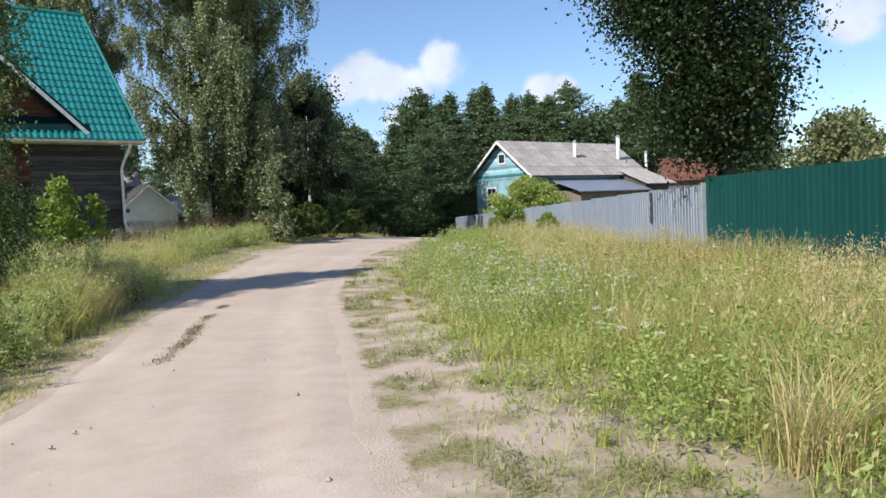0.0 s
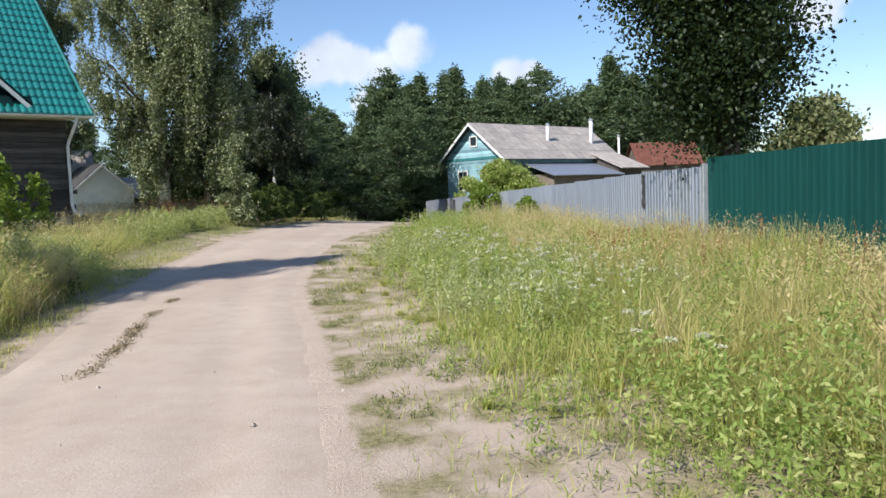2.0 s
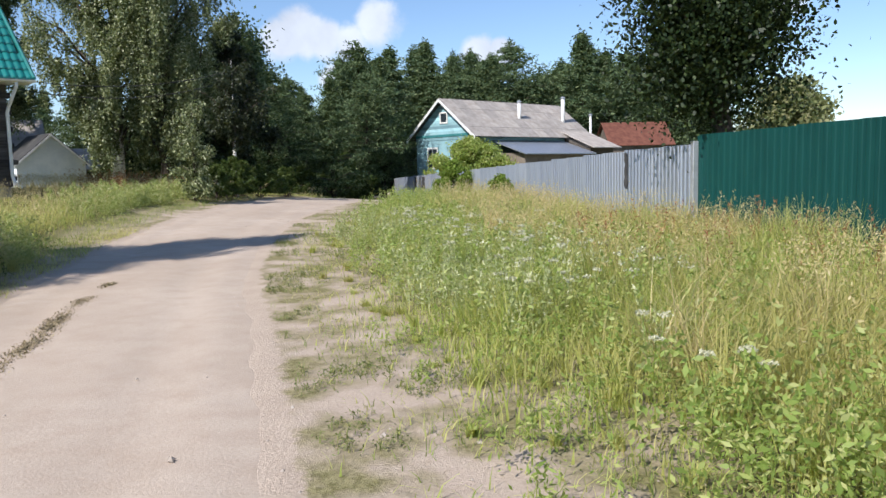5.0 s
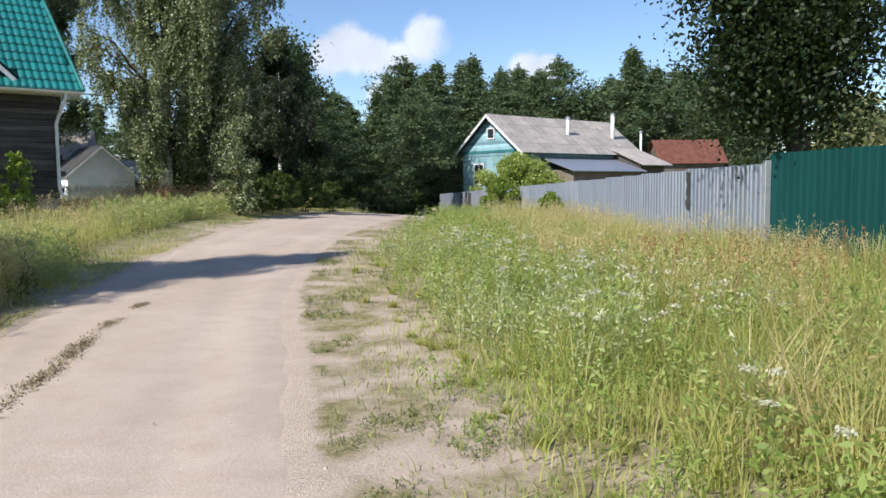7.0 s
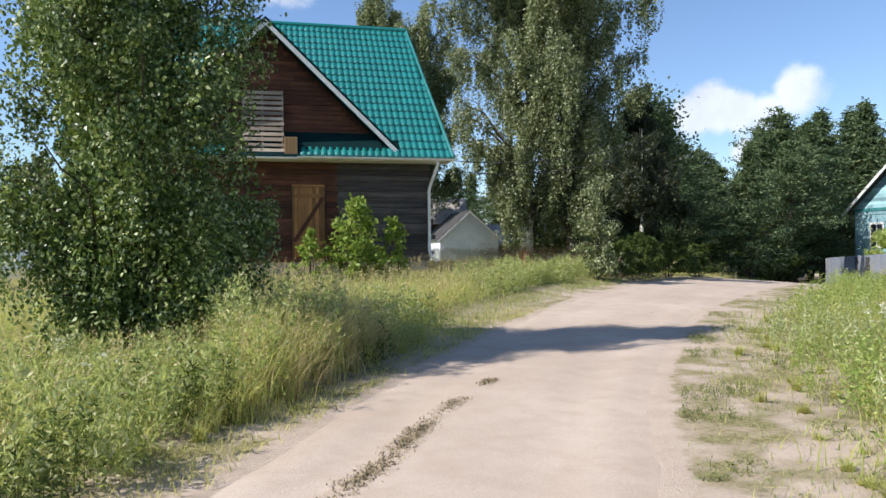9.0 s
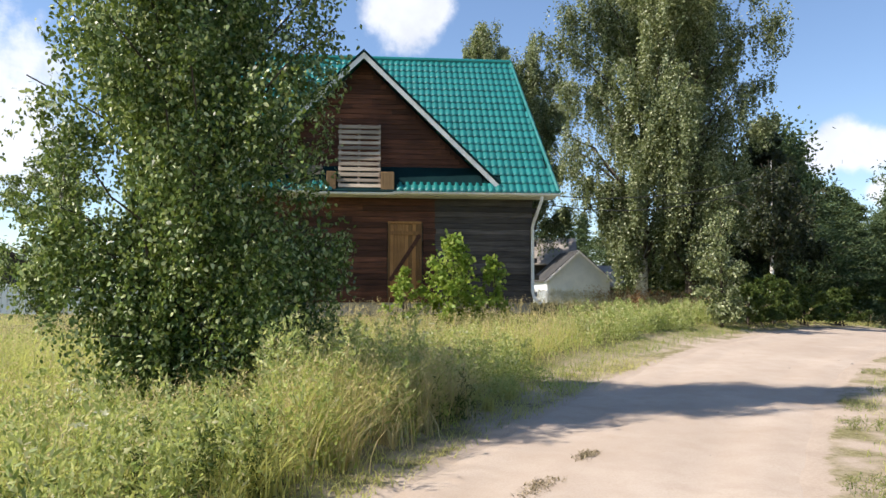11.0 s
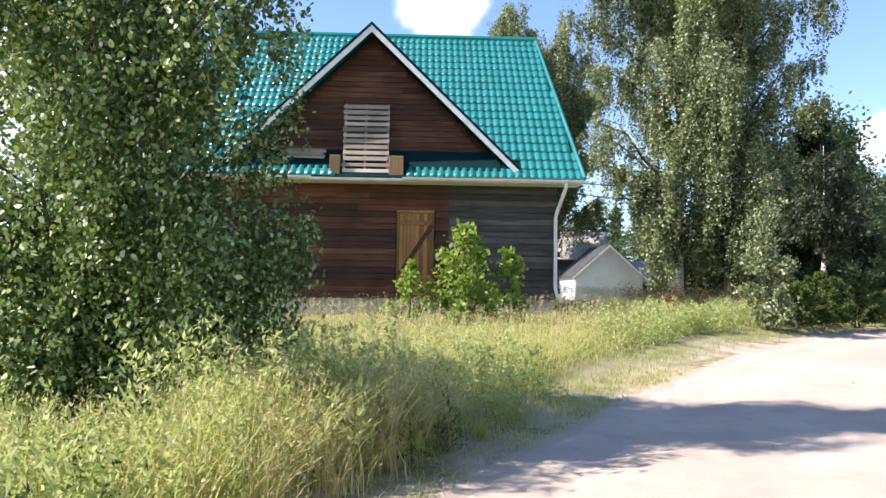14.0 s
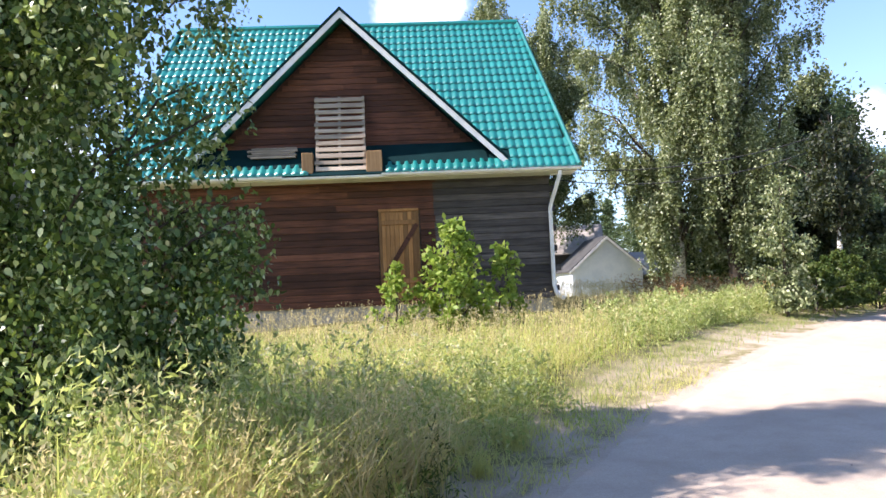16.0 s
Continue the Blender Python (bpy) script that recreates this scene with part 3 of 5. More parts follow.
def build_herbs():
    rng = np.random.RandomState(17)
    x, y, off = scatter(rng, 48000, -8, 16, -25, 4)
    clump = 0.15 + 0.85 * smooth(-0.6, 0.5, wave(x, y, 0.9, 41))
    ok = (rng.uniform(size=len(x)) < clump * np.maximum(smooth(2.6, 3.8, off) * smooth(9, 5, off), 0.55 * smooth(-1.7, -2.6, off)) * (1 - lawn_share(x, y, off))) & keep_clear(x, y) & ~((y > -2.5) & (off < 0))
    x, y, off = x[ok], y[ok], off[ok]
    n = len(x)
    h = rng.uniform(0.2, 0.7, n) * left_growth(x, y, off, 0.6, 1.4)
    base = np.stack([x, y, height(x, y)], 1)
    k = 36
    s = rng.uniform(0.15, 1.0, (n, k))
    a = rng.uniform(0, 6.28, (n, k))
    r = 0.13 * (1.15 - s) * rng.uniform(0.3, 1.3, (n, k))
    P = base[:, None, :] + np.stack([np.cos(a) * r, np.sin(a) * r, h[:, None] * s], -1)
    tagged(put("meadow_herbs", leaf_mesh("meadow_herbs", P.reshape(-1, 3), 0.05, rng, -0.1, 0.42), M["herb"]), "leafy green meadow herbs among the grass", "herbs", kind="stuff")
    # white umbels, mostly on the right-hand meadow
    for name, num, area, size in (("white_wildflowers", 130, (2.2, 7.0, -20, -12.5), 0.022), ("wayside_wildflowers", 60, (-8, 1, -15, -7), 0.026)):
        x, y, off = scatter(rng, num * 5, *area)
        ok = (np.maximum(smooth(3.2, 3.9, off) * smooth(6.0, 4.4, off), smooth(-2.2, -3.2, off)) * smooth(-0.5, 0.9, wave(x, y, 0.8, 51)) > rng.uniform(size=len(x))) & keep_clear(x, y)
        x, y = x[ok][:num], y[ok][:num]
        m = len(x)
        L, d, bend = rng.uniform(0.5, 0.85, m), rng.uniform(0, 6.28, m), rng.uniform(0.05, 0.3, m)
        b = np.stack([x, y, height(x, y)], 1)
        tip = b + np.stack([np.cos(d) * bend * L, np.sin(d) * bend * L, L * (1 - 0.35 * bend)], 1)
        root = thing(name, "white umbel wildflowers on thin green stalks", "wildflowers", kind="stuff")
        put("stalks", strips("stalks", b, d, L, np.full(m, 0.008), bend, rng, 2), M["herb"], root)
        pts = np.repeat(tip, 16, 0) + rng.normal(size=(16 * m, 3)) * (0.03, 0.03, 0.007)
        put("petals", leaf_mesh("petals", pts, size, rng, 0, 0.9), M["petal"], root)
    # tall bushy weeds on the left bank
    x, y, off = scatter(rng, 2000, -7, 2, -17.5, -6)
    ok = (smooth(-1.85, -2.2, off) * smooth(-5.5, -3.6, off) > rng.uniform(size=len(x))) & (wave(x, y, 0.9, 61) > -0.5)
    x, y = x[ok][:300], y[ok][:300]
    x2, y2, o2 = scatter(rng, 2600, 4.4, 11.0, -7, 0.8)
    ok = (o2 < -2.7) & (o2 > -4.6) & (wave(x2, y2, 1.1, 62) > -0.3)
    x, y = np.append(x, x2[ok][:170]), np.append(y, y2[ok][:170])
    m, k = len(x), 170
    h = rng.uniform(0.45, 1.1, m) * np.where(x > 4.2, 0.58, 0.62 + 0.66 * mound(x, y))
    s, a = rng.uniform(0.1, 1.0, (m, k)), rng.uniform(0, 6.28, (m, k))
    r = 0.24 * (1.2 - 0.8 * s) * rng.uniform(0.1, 1.1, (m, k))
    P = np.stack([x, y, height(x, y)], 1)[:, None, :] + np.stack([np.cos(a) * r, np.sin(a) * r, h[:, None] * s], -1)
    tagged(put("tall_weeds", leaf_mesh("tall_weeds", P.reshape(-1, 3), 0.06, rng, -0.35, 0.30), M["weed"]), "tall bushy weeds on the roadside bank", "weeds", kind="stuff")
    # dry litter between the wheel tracks
    n = 6500
    u = rng.uniform(0, 1, n) ** 0.65
    way = np.array([(-0.75, -17.2), (-0.3, -16.5), (0.1, -15.83), (0.55, -14.95), (1.05, -14.1), (1.65, -13.2)])
    q = np.stack([np.interp(u * 5, range(6), way[:, 0]), np.interp(u * 5, range(6), way[:, 1])], 1) + rng.normal(size=(n, 2)) * (0.04 + 0.035 * (1 - u[:, None]))
    ok = wave(q[:, 0], q[:, 1], 3.4, 71) + rng.normal(size=n) * 0.45 > 0.1
    q = q[ok]
    tagged(put("track_litter", strips("track_litter", np.stack([q[:, 0], q[:, 1], height(q[:, 0], q[:, 1]) + 0.004], 1), rng.uniform(0, 6.28, len(q)), rng.uniform(0.012, 0.035, len(q)), rng.uniform(0.008, 0.018, len(q)), rng.uniform(0.5, 1.6, len(q)), rng, 2), M["litter"]), "strip of dry brown litter between the wheel tracks", "litter", kind="stuff")
    # dry matted fringe at the foot of the bank
    x, y, off = scatter(rng, 150000, -8, 8, -26, -7)
    ok = ((smooth(-1.3, -1.6, off) * smooth(-2.4, -2.0, off) + 0.25 * smooth(1.6, 2.2, off) * smooth(3.8, 3.0, off)) * (0.35 + 0.65 * (wave(x, y, 2.2, 73) > -0.2)) > rng.uniform(size=len(x)))
    x, y = x[ok], y[ok]
    tagged(put("dry_fringe", strips("dry_fringe", np.stack([x, y, height(x, y)], 1), rng.uniform(0, 6.28, len(x)), rng.uniform(0.04, 0.16, len(x)), rng.uniform(0.006, 0.012, len(x)), rng.uniform(0.6, 1.5, len(x)), rng, 2), M["grass"]), "short dry matted grass along the road's edges", "grass", kind="stuff")
    # rusty sorrel by the white shed and the birches
    x, y, off = scatter(rng, 4500, 6.0, 10.6, -1.6, 3.0)
    ok = (off < -4.2) & (x + 0.9 * y > 2.0)
    x, y = x[ok][:520], y[ok][:520]
    m = len(x)
    L = rng.uniform(0.5, 0.85, m)
    b = np.stack([x, y, height(x, y)], 1)
    s = rng.uniform(0.4, 1, (m, 14))
    P = b[:, None, :] + np.stack([rng.normal(size=(m, 14)) * 0.03, rng.normal(size=(m, 14)) * 0.03, L[:, None] * s], -1)
    tagged(put("sorrel_stand", leaf_mesh("sorrel_stand", P.reshape(-1, 3), 0.05, rng, -0.3, 0.4), M["sorrel"]), "rust-brown seeding sorrel stalks", "herbs", kind="stuff")


def dry_tuft(x, y, count, reach, seed, label):
    rng = np.random.RandomState(seed)
    b = np.stack([x + rng.normal(size=count) * 0.10, y + rng.normal(size=count) * 0.10, np.full(count, float(height(x, y)) - 0.01)], 1)
    me = strips("dry_grass_tuft", b, rng.uniform(0, 6.28, count), rng.uniform(0.55, 1.0, count) * reach, rng.uniform(0.006, 0.012, count), rng.uniform(0.3, 1.1, count), rng, 4)
    tagged(put("dry_grass_tuft", me, M["straw"]), label, "grass tuft", kind="stuff")


def build_tussocks():
    """Shaggy arching clumps that stand above the meadow."""
    rng = np.random.RandomState(23)
    for label, num, area, lo, hi, tall, mat in (
            ("shaggy arching grass clumps on the roadside bank", 130, (-4, 1.5, -15.5, -8.5), -4.4, -1.95, (0.7, 1.1), "grass"),
            ("cream-coloured seeding grass plumes on the roadside bank", 34, (-1.1, 0.9, -14.2, -11.4), -3.7, -2.0, (0.75, 1.1), "straw"),
            ("shaggy grass clumps in the meadow by the fence", 170, (1.0, 13, -24, -5), 3.3, 9.0, (0.5, 0.95), "grass"),
            ("straw-coloured grass clumps in the meadow by the fence", 170, (1.5, 15, -23, -3), 5.0, 9.8, (0.7, 1.05), "straw"),
            ("low shaggy tufts along the sandy verge", 80, (-1.0, 9, -25, -7), 2.2, 3.8, (0.08, 0.2), "grass")):
        x, y, off = scatter(rng, num * 14, *area)
        ok = (off > lo) & (off < hi) & keep_clear(x, y)
        x, y = x[ok][:num], y[ok][:num]
        m, k = len(x), 75
        L = (rng.uniform(*tall, m) * left_growth(x, y, offset(x, y), 0.42, 1.0))[:, None] * rng.uniform(0.55, 1.0, (m, k))
        spread = 0.09 * np.minimum(1, L / 0.6)
        bx, by = x[:, None] + rng.normal(size=(m, k)) * spread, y[:, None] + rng.normal(size=(m, k)) * spread
        d = rng.uniform(0, 6.28, m)[:, None] + rng.normal(size=(m, k)) * 1.3
        base = np.stack([bx, by, height(bx, by) - 0.01], -1).reshape(-1, 3)
        me = strips("grass_tussocks", base, d.ravel(), L.ravel(), rng.uniform(0.007, 0.014, m * k), rng.uniform(0.25, 1.0, m * k), rng, 4)
        tagged(put("grass_tussocks", me, M[mat]), label, "grass", kind="stuff")
        if mat == "straw":
            i = rng.choice(m * k, m * k // 3, replace=False)
            Lr, dr = L.ravel()[i], d.ravel()[i]
            tip = base[i] + np.stack([np.cos(dr) * 0.25 * Lr, np.sin(dr) * 0.25 * Lr, Lr * 0.92], 1)
            pts = np.repeat(tip, 8, 0) + rng.normal(size=(8 * len(i), 3)) * (0.014, 0.014, 0.05)
            tagged(put("seed_plumes", leaf_mesh("seed_plumes", pts, 0.035, rng, -0.6, 0.3), M["straw"]), "feathery cream seed plumes of the tall grass", "grass", kind="stuff")


def white_umbel(x, y, H, seed):
    rng = np.random.RandomState(seed)
    root = thing("yarrow_plant", "flowering yarrow with flat white flower heads", "wildflower", pose(x, y, float(height(x, y))), "yarrow in the meadow")
    for i in range(3):
        top = np.array([rng.normal() * 0.09, rng.normal() * 0.09, H * rng.uniform(0.8, 1.05)])
        part("stalk", tube([(0, 0, 0), tuple(top * (0.45, 0.45, 0.5)), tuple(top)], [0.005, 0.004, 0.003], 5), M["herb"], root)
        r, a = 0.042 * np.sqrt(rng.uniform(0, 1, 90)), rng.uniform(0, 6.28, 90)
        P = top + np.stack([np.cos(a) * r, np.sin(a) * r, 0.012 - 2.2 * r * r + rng.normal(size=90) * 0.003], 1)
        put("flower_head", leaf_mesh("flower_head", P, 0.017, rng, 0, 0.9), M["petal"], root)
    s, a = rng.uniform(0.05, 0.75, 60), rng.uniform(0, 6.28, 60)
    P = np.stack([np.cos(a) * 0.07 * rng.uniform(0.2, 1.4, 60), np.sin(a) * 0.07 * rng.uniform(0.2, 1.4, 60), s * H], 1)
    tagged(put("foliage", leaf_mesh("foliage", P, 0.06, rng, -0.1, 0.3), M["herb"], root), kind="stuff")


def leafy_stalks(name, label, x, y, h, reach, per, size, mat, seed, rise=-0.55):
    """Upright stalks set with narrow leaves that grow shorter towards the tip."""
    rng = np.random.RandomState(seed)
    n = len(x)
    lean = rng.normal(size=(n, 2)) * 0.12
    s = rng.uniform(0.08, 1.0, (n, per))
    a = rng.uniform(0, 6.28, (n, per))
    r = reach * (1.12 - s) * rng.uniform(0.1, 1.0, (n, per))
    base = np.stack([x, y, height(x, y)], 1)
    P = base[:, None, :] + np.stack([np.cos(a) * r + lean[:, :1] * s * s * h[:, None], np.sin(a) * r + lean[:, 1:] * s * s * h[:, None], h[:, None] * s], -1)
    root = thing(name, label, "weeds", kind="stuff")
    put("leaves", leaf_mesh("leaves", P.reshape(-1, 3), size, rng, rise, 0.28), mat, root)
    d = np.arctan2(lean[:, 1], lean[:, 0])
    put("stalks", strips("stalks", base, d, h * 1.02, np.full(n, 0.009), np.linalg.norm(lean, axis=1), rng, 3), mat, root)


def build_stalks():
    rng = np.random.RandomState(29)
    # silvery flowering herbs on the edge of the right-hand meadow
    x, y, off = scatter(rng, 9000, 2.4, 7.2, -20.5, -11.5)
    ok = (off > 2.9 + 0.4 * wave(x, y, 1.4, 81)) & (off < 5.2) & (wave(x, y, 1.3, 82) > -0.35) & keep_clear(x, y)
    x, y = x[ok][:300], y[ok][:300]
    leafy_stalks("silvery_herbs", "silvery green flowering herbs along the meadow's edge", x, y, rng.uniform(0.3, 0.72, len(x)), 0.10, 70, 0.05, M["silver"], 83)
    # fresh green broad-leaved herbs low in the meadow
    x, y, off = scatter(rng, 14000, -0.5, 9.0, -25, -10)
    ok = (off > 2.6 + 0.5 * wave(x, y, 1.1, 84)) & (off < 6.5) & (wave(x, y, 1.0, 85) > 0.05) & keep_clear(x, y)
    x, y = x[ok][:240], y[ok][:240]
    leafy_stalks("broad_leaved_herbs", "fresh green broad-leaved herbs among the grass", x, y, rng.uniform(0.12, 0.36, len(x)), 0.15, 56, 0.045, M["herb"], 86, -0.2)
    # low creeping clover in patches on the sandy verge
    x, y, off = scatter(rng, 30000, -2.0, 9.0, -25.5, -8)
    ok = (off > 1.55) & (off < 4.2) & (wave(x, y, 2.6, 91) + 0.5 * wave(x, y, 6.0, 92) > 0.25)
    x, y = x[ok][:2600], y[ok][:2600]
    leafy_stalks("verge_clover", "low patches of clover and plantain on the sandy verge", x, y, rng.uniform(0.02, 0.085, len(x)), 0.10, 18, 0.026, M["clover"], 93, -0.1)
    # wormwood crowning the rank stand, and single stalks in front of it
    x, y, off = scatter(rng, 900, -1.3, 0.5, -12.9, -10.6)
    ok = (off < -2.6) & (off > -4.9)
    x, y = x[ok][:64], y[ok][:64]
    leafy_stalks("wormwood_stand", "tall silvery wormwood on the roadside bank", x, y, rng.uniform(0.7, 1.1, len(x)), 0.15, 130, 0.055, M["weed"], 87)
    x, y, off = scatter(rng, 900, -4.5, 0.6, -17.5, -12.0)
    ok = (off < -1.95) & (off > -4.6)
    x, y = x[ok][:130], y[ok][:130]
    leafy_stalks("bank_weeds", "yellow-green leafy weed stalks at the foot of the bank", x, y, rng.uniform(0.4, 0.85, len(x)), 0.15, 90, 0.065, M["weed"], 88)
    x, y, off = scatter(rng, 900, -3.4, 1.4, -17.0, -11.6)
    ok = (off < -1.9) & (off > -2.9) & (wave(x, y, 1.6, 94) > 0.0)
    x, y = x[ok][:60], y[ok][:60]
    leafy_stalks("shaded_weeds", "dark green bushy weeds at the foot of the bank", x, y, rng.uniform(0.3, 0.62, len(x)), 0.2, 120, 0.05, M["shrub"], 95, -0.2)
    x, y, off = scatter(rng, 1500, 3.6, 9.6, -7.5, 0.3)
    ok = (off < -2.8) & (off > -4.8)
    x, y = x[ok][:150], y[ok][:150]
    leafy_stalks("verge_weeds", "fresh green leafy weeds behind the mown verge", x, y, rng.uniform(0.35, 0.68, len(x)), 0.2, 100, 0.075, M["weed"], 89)
    # brown seeding docks in the meadow by the green fence
    x, y, off = scatter(rng, 900, 5.2, 9.6, -22.0, -16.5)
    ok = keep_clear(x, y) & (off > 5.0)
    x, y = x[ok][:110], y[ok][:110]
    leafy_stalks("brown_docks", "rust-brown seeding dock stalks near the green fence", x, y, rng.uniform(0.6, 0.95, len(x)), 0.05, 60, 0.04, M["sorrel"], 90, -0.3)


build_grass()
build_herbs()
build_stalks()
build_tussocks()
for i, (x, y, H) in enumerate(((3.0, -18.9, 0.55), (3.35, -18.75, 0.6), (3.5, -19.2, 0.5), (1.75, -21.35, 0.5), (4.4, -17.6, 0.65), (4.7, -16.6, 0.7), (4.2, -16.9, 0.65), (5.2, -16.0, 0.7), (3.9, -17.9, 0.6), (5.0, -17.2, 0.7), (2.1, -20.7, 0.5), (6.0, -14.0, 0.7))):
    white_umbel(x, y, H, 300 + i)
dry_tuft(0.91, -23.15, 230, 0.85, 3, "arching tuft of bleached dry grass beside the verge")
dry_tuft(2.6, -20.6, 110, 1.0, 4, "upright tuft of ripe straw-coloured grass")
dry_tuft(-0.4, -12.6, 90, 0.75, 6, "matted tuft of dry grass at the road's edge")


def limb(p0, p1, r0, r1, rng, wob=0.08, n=6):
    p0, p1 = np.array(p0, float), np.array(p1, float)
    L = np.linalg.norm(p1 - p0)
    pts = [p0 + (p1 - p0) * s + rng.normal(size=3) * wob * L * 0.3 * math.sin(math.pi * s) + np.array([0, 0, 0.12 * L * math.sin(math.pi * s)]) for s in np.linspace(0, 1, n)]
    return pts, [r0 + (r1 - r0) * s for s in np.linspace(0, 1, n)]


def make_tree(name, label, category, x, y, H, crown, bark, leaf, seed, trunk_r=0.14, clusters=40, per=500, leaf_size=0.07, low=0.12, style="weep", lean=(0, 0), stems=1, group=""):
    """A tree: tapered trunk with limbs, and a crown of single leaves on hanging, padded or rounded sprays."""
    rng = np.random.RandomState(seed)
    root = thing(name, label, category, pose(x, y, float(height(x, y)) - 0.05), group)
    bms, boughs, centres = [], [], []
    top = np.array([lean[0], lean[1], H])
    for s in range(stems):
        o = np.array([rng.normal() * 0.16, rng.normal() * 0.16, 0]) if stems > 1 else np.zeros(3)
        t = top * (1 if s == 0 else rng.uniform(0.6, 0.85)) + (rng.normal(size=3) * (0.25, 0.25, 0) * H * 0.12 if s else 0)
        pts = [o + (t - o) * k + np.array([math.sin(3 * k + s), math.cos(2.4 * k + s), 0]) * 0.012 * H * k for k in np.linspace(0, 0.97, 9)]
        r = trunk_r * (1 if s == 0 else 0.7)
        bms.append(tube(pts, [r * 1.25] + [r * (1 - 0.93 * k) for k in np.linspace(0.06, 1, 8)], 9))
    weep, old, whorl = style == "weep", style == "weep" and H > 7, style == "pad"
    for c in range(clusters):
        f = low + (1 - low) * ((c + rng.uniform(0, 1)) / clusters)
        if whorl:
            f = low + (1 - low) * ((c // 5 + rng.uniform(0, 0.35)) / (clusters // 5)) ** 0.9
        a = c * 2.4 + rng.normal() * 0.4
        R = crown(min(1, f)) * ((0.25 + 0.85 * rng.uniform(0.02, 1) ** 0.6) if not whorl else rng.uniform(0.25, 1.3))
        tip = top * min(1, f) + np.array([math.cos(a) * R, math.sin(a) * R, rng.normal() * 0.02 * H])
        start = top * max(0.06, f - 0.10 - 0.10 * rng.uniform() - 0.25 * R / H)
        if whorl:
            start = top * max(0.06, min(0.97, f) - 0.02 - 0.10 * R / H)
        if c % 2 == 0 or R > 0.8 * crown(f):
            pts, rr = limb(start, tip, trunk_r * 0.36 * (1.1 - min(1, f)), 0.008, rng)
            boughs.append(tube(pts, rr, 5, False))
        centres.append((tip, start, R))
    part("trunk", merge(bms), bark, root, smooth=True)
    tagged(part("bough", merge(boughs), M["bark"], root, smooth=True), kind="stuff")
    P = []
    for tip, start, R in centres:
        m = int(per * rng.uniform(0.5, 1.5))
        if weep:
            m = int(m * (1.0 if old else 1.6 - 1.3 * tip[2] / H))
            # strings of leaves hanging from each limb, in locks with gaps between them
            per_string = 46 if old else 34
            k = max(4, m // per_string)
            locks = rng.uniform(0.25, 1.05, max(2, k // (9 if old else 6)))
            along = locks[rng.randint(0, len(locks), k)] + rng.normal(size=k) * 0.05
            arch = (0.12 * np.linalg.norm(tip - start) * np.sin(math.pi * np.clip(along, 0, 1)))[:, None] * np.array([0, 0, 1.0])
            head = start + (tip - start) * along[:, None] + arch + rng.normal(size=(k, 3)) * (0.16 if old else 0.13) * np.array([1, 1, 0.5])
            drop = rng.uniform(0.2, 1.0, k) * rng.uniform(0.45, 1.3) * (0.15 if old else 0.15) * H
            sway = rng.normal(size=(k, 2)) * 0.10
            s = rng.uniform(0, 1, (k, per_string)) ** 0.85
            fat = (0.075 if old else 0.085) * (1.15 - 0.7 * s)
            q = head[:, None, :] + np.stack([rng.normal(size=s.shape) * fat + sway[:, :1] * s * s, rng.normal(size=s.shape) * fat + sway[:, 1:] * s * s, -s * drop[:, None]], -1)
            P.append(q.reshape(-1, 3))
        elif whorl:
            # flat needle pads along the outer part of each branch, upturned at the end
            n_pads = 4
            for g in range(n_pads):
                u = 0.35 + 0.7 * g / (n_pads - 1)
                c0 = start + (tip - start) * u + np.array([0, 0, 0.10 * R * u * u]) + rng.normal(size=3) * 0.12 * (0.3 + R * 0.3)
                w = (0.13 + 0.13 * R) * rng.uniform(0.6, 1.2)
                P.append(c0 + rng.normal(size=(m // n_pads, 3)) * np.array([w, w, 0.40 * w]))
        else:
            # loose clumps that thin out along the twig and run into one another
            w = rng.uniform(0.045, 0.085) * H * (0.55 if H < 2.5 else 0.8 if H < 6 else 0.75)
            back = rng.uniform(0, 1, (m, 1)) ** 2 * 0.55
            P.append(tip + (start - tip) * back + rng.normal(size=(m, 3)) * w * np.array([1, 1, 0.75]))
    if whorl:
        u = rng.uniform(0.93, 1.03, (130, 1))
        P.append(top * u + rng.normal(size=(130, 3)) * np.array([0.13, 0.13, 0.03]) * (1.1 - u) * 8)
    P = np.concatenate(P)
    P = P[P[:, 2] > 0.25]
    put("crown", leaf_mesh("crown", P, leaf_size, rng, 0.5 if weep else 0.1, 0.65 if not whorl else 0.35, leaf_size < 0.1), leaf, root)
    return root


def egg(width, peak=0.4):
    """Crown radius along the height: 0 to 1."""
    return lambda f: width * max(0.08, math.sin(math.pi * min(1, max(0.02, f)) ** (math.log(0.5) / math.log(peak))) ** 0.75)


def cone(width, low=0.15):
    return lambda f: width * max(0.03, 1.0 - 0.97 * max(0, f - low) / (1 - low)) ** 0.95 * (0.85 + 0.15 * math.sin(37 * f))

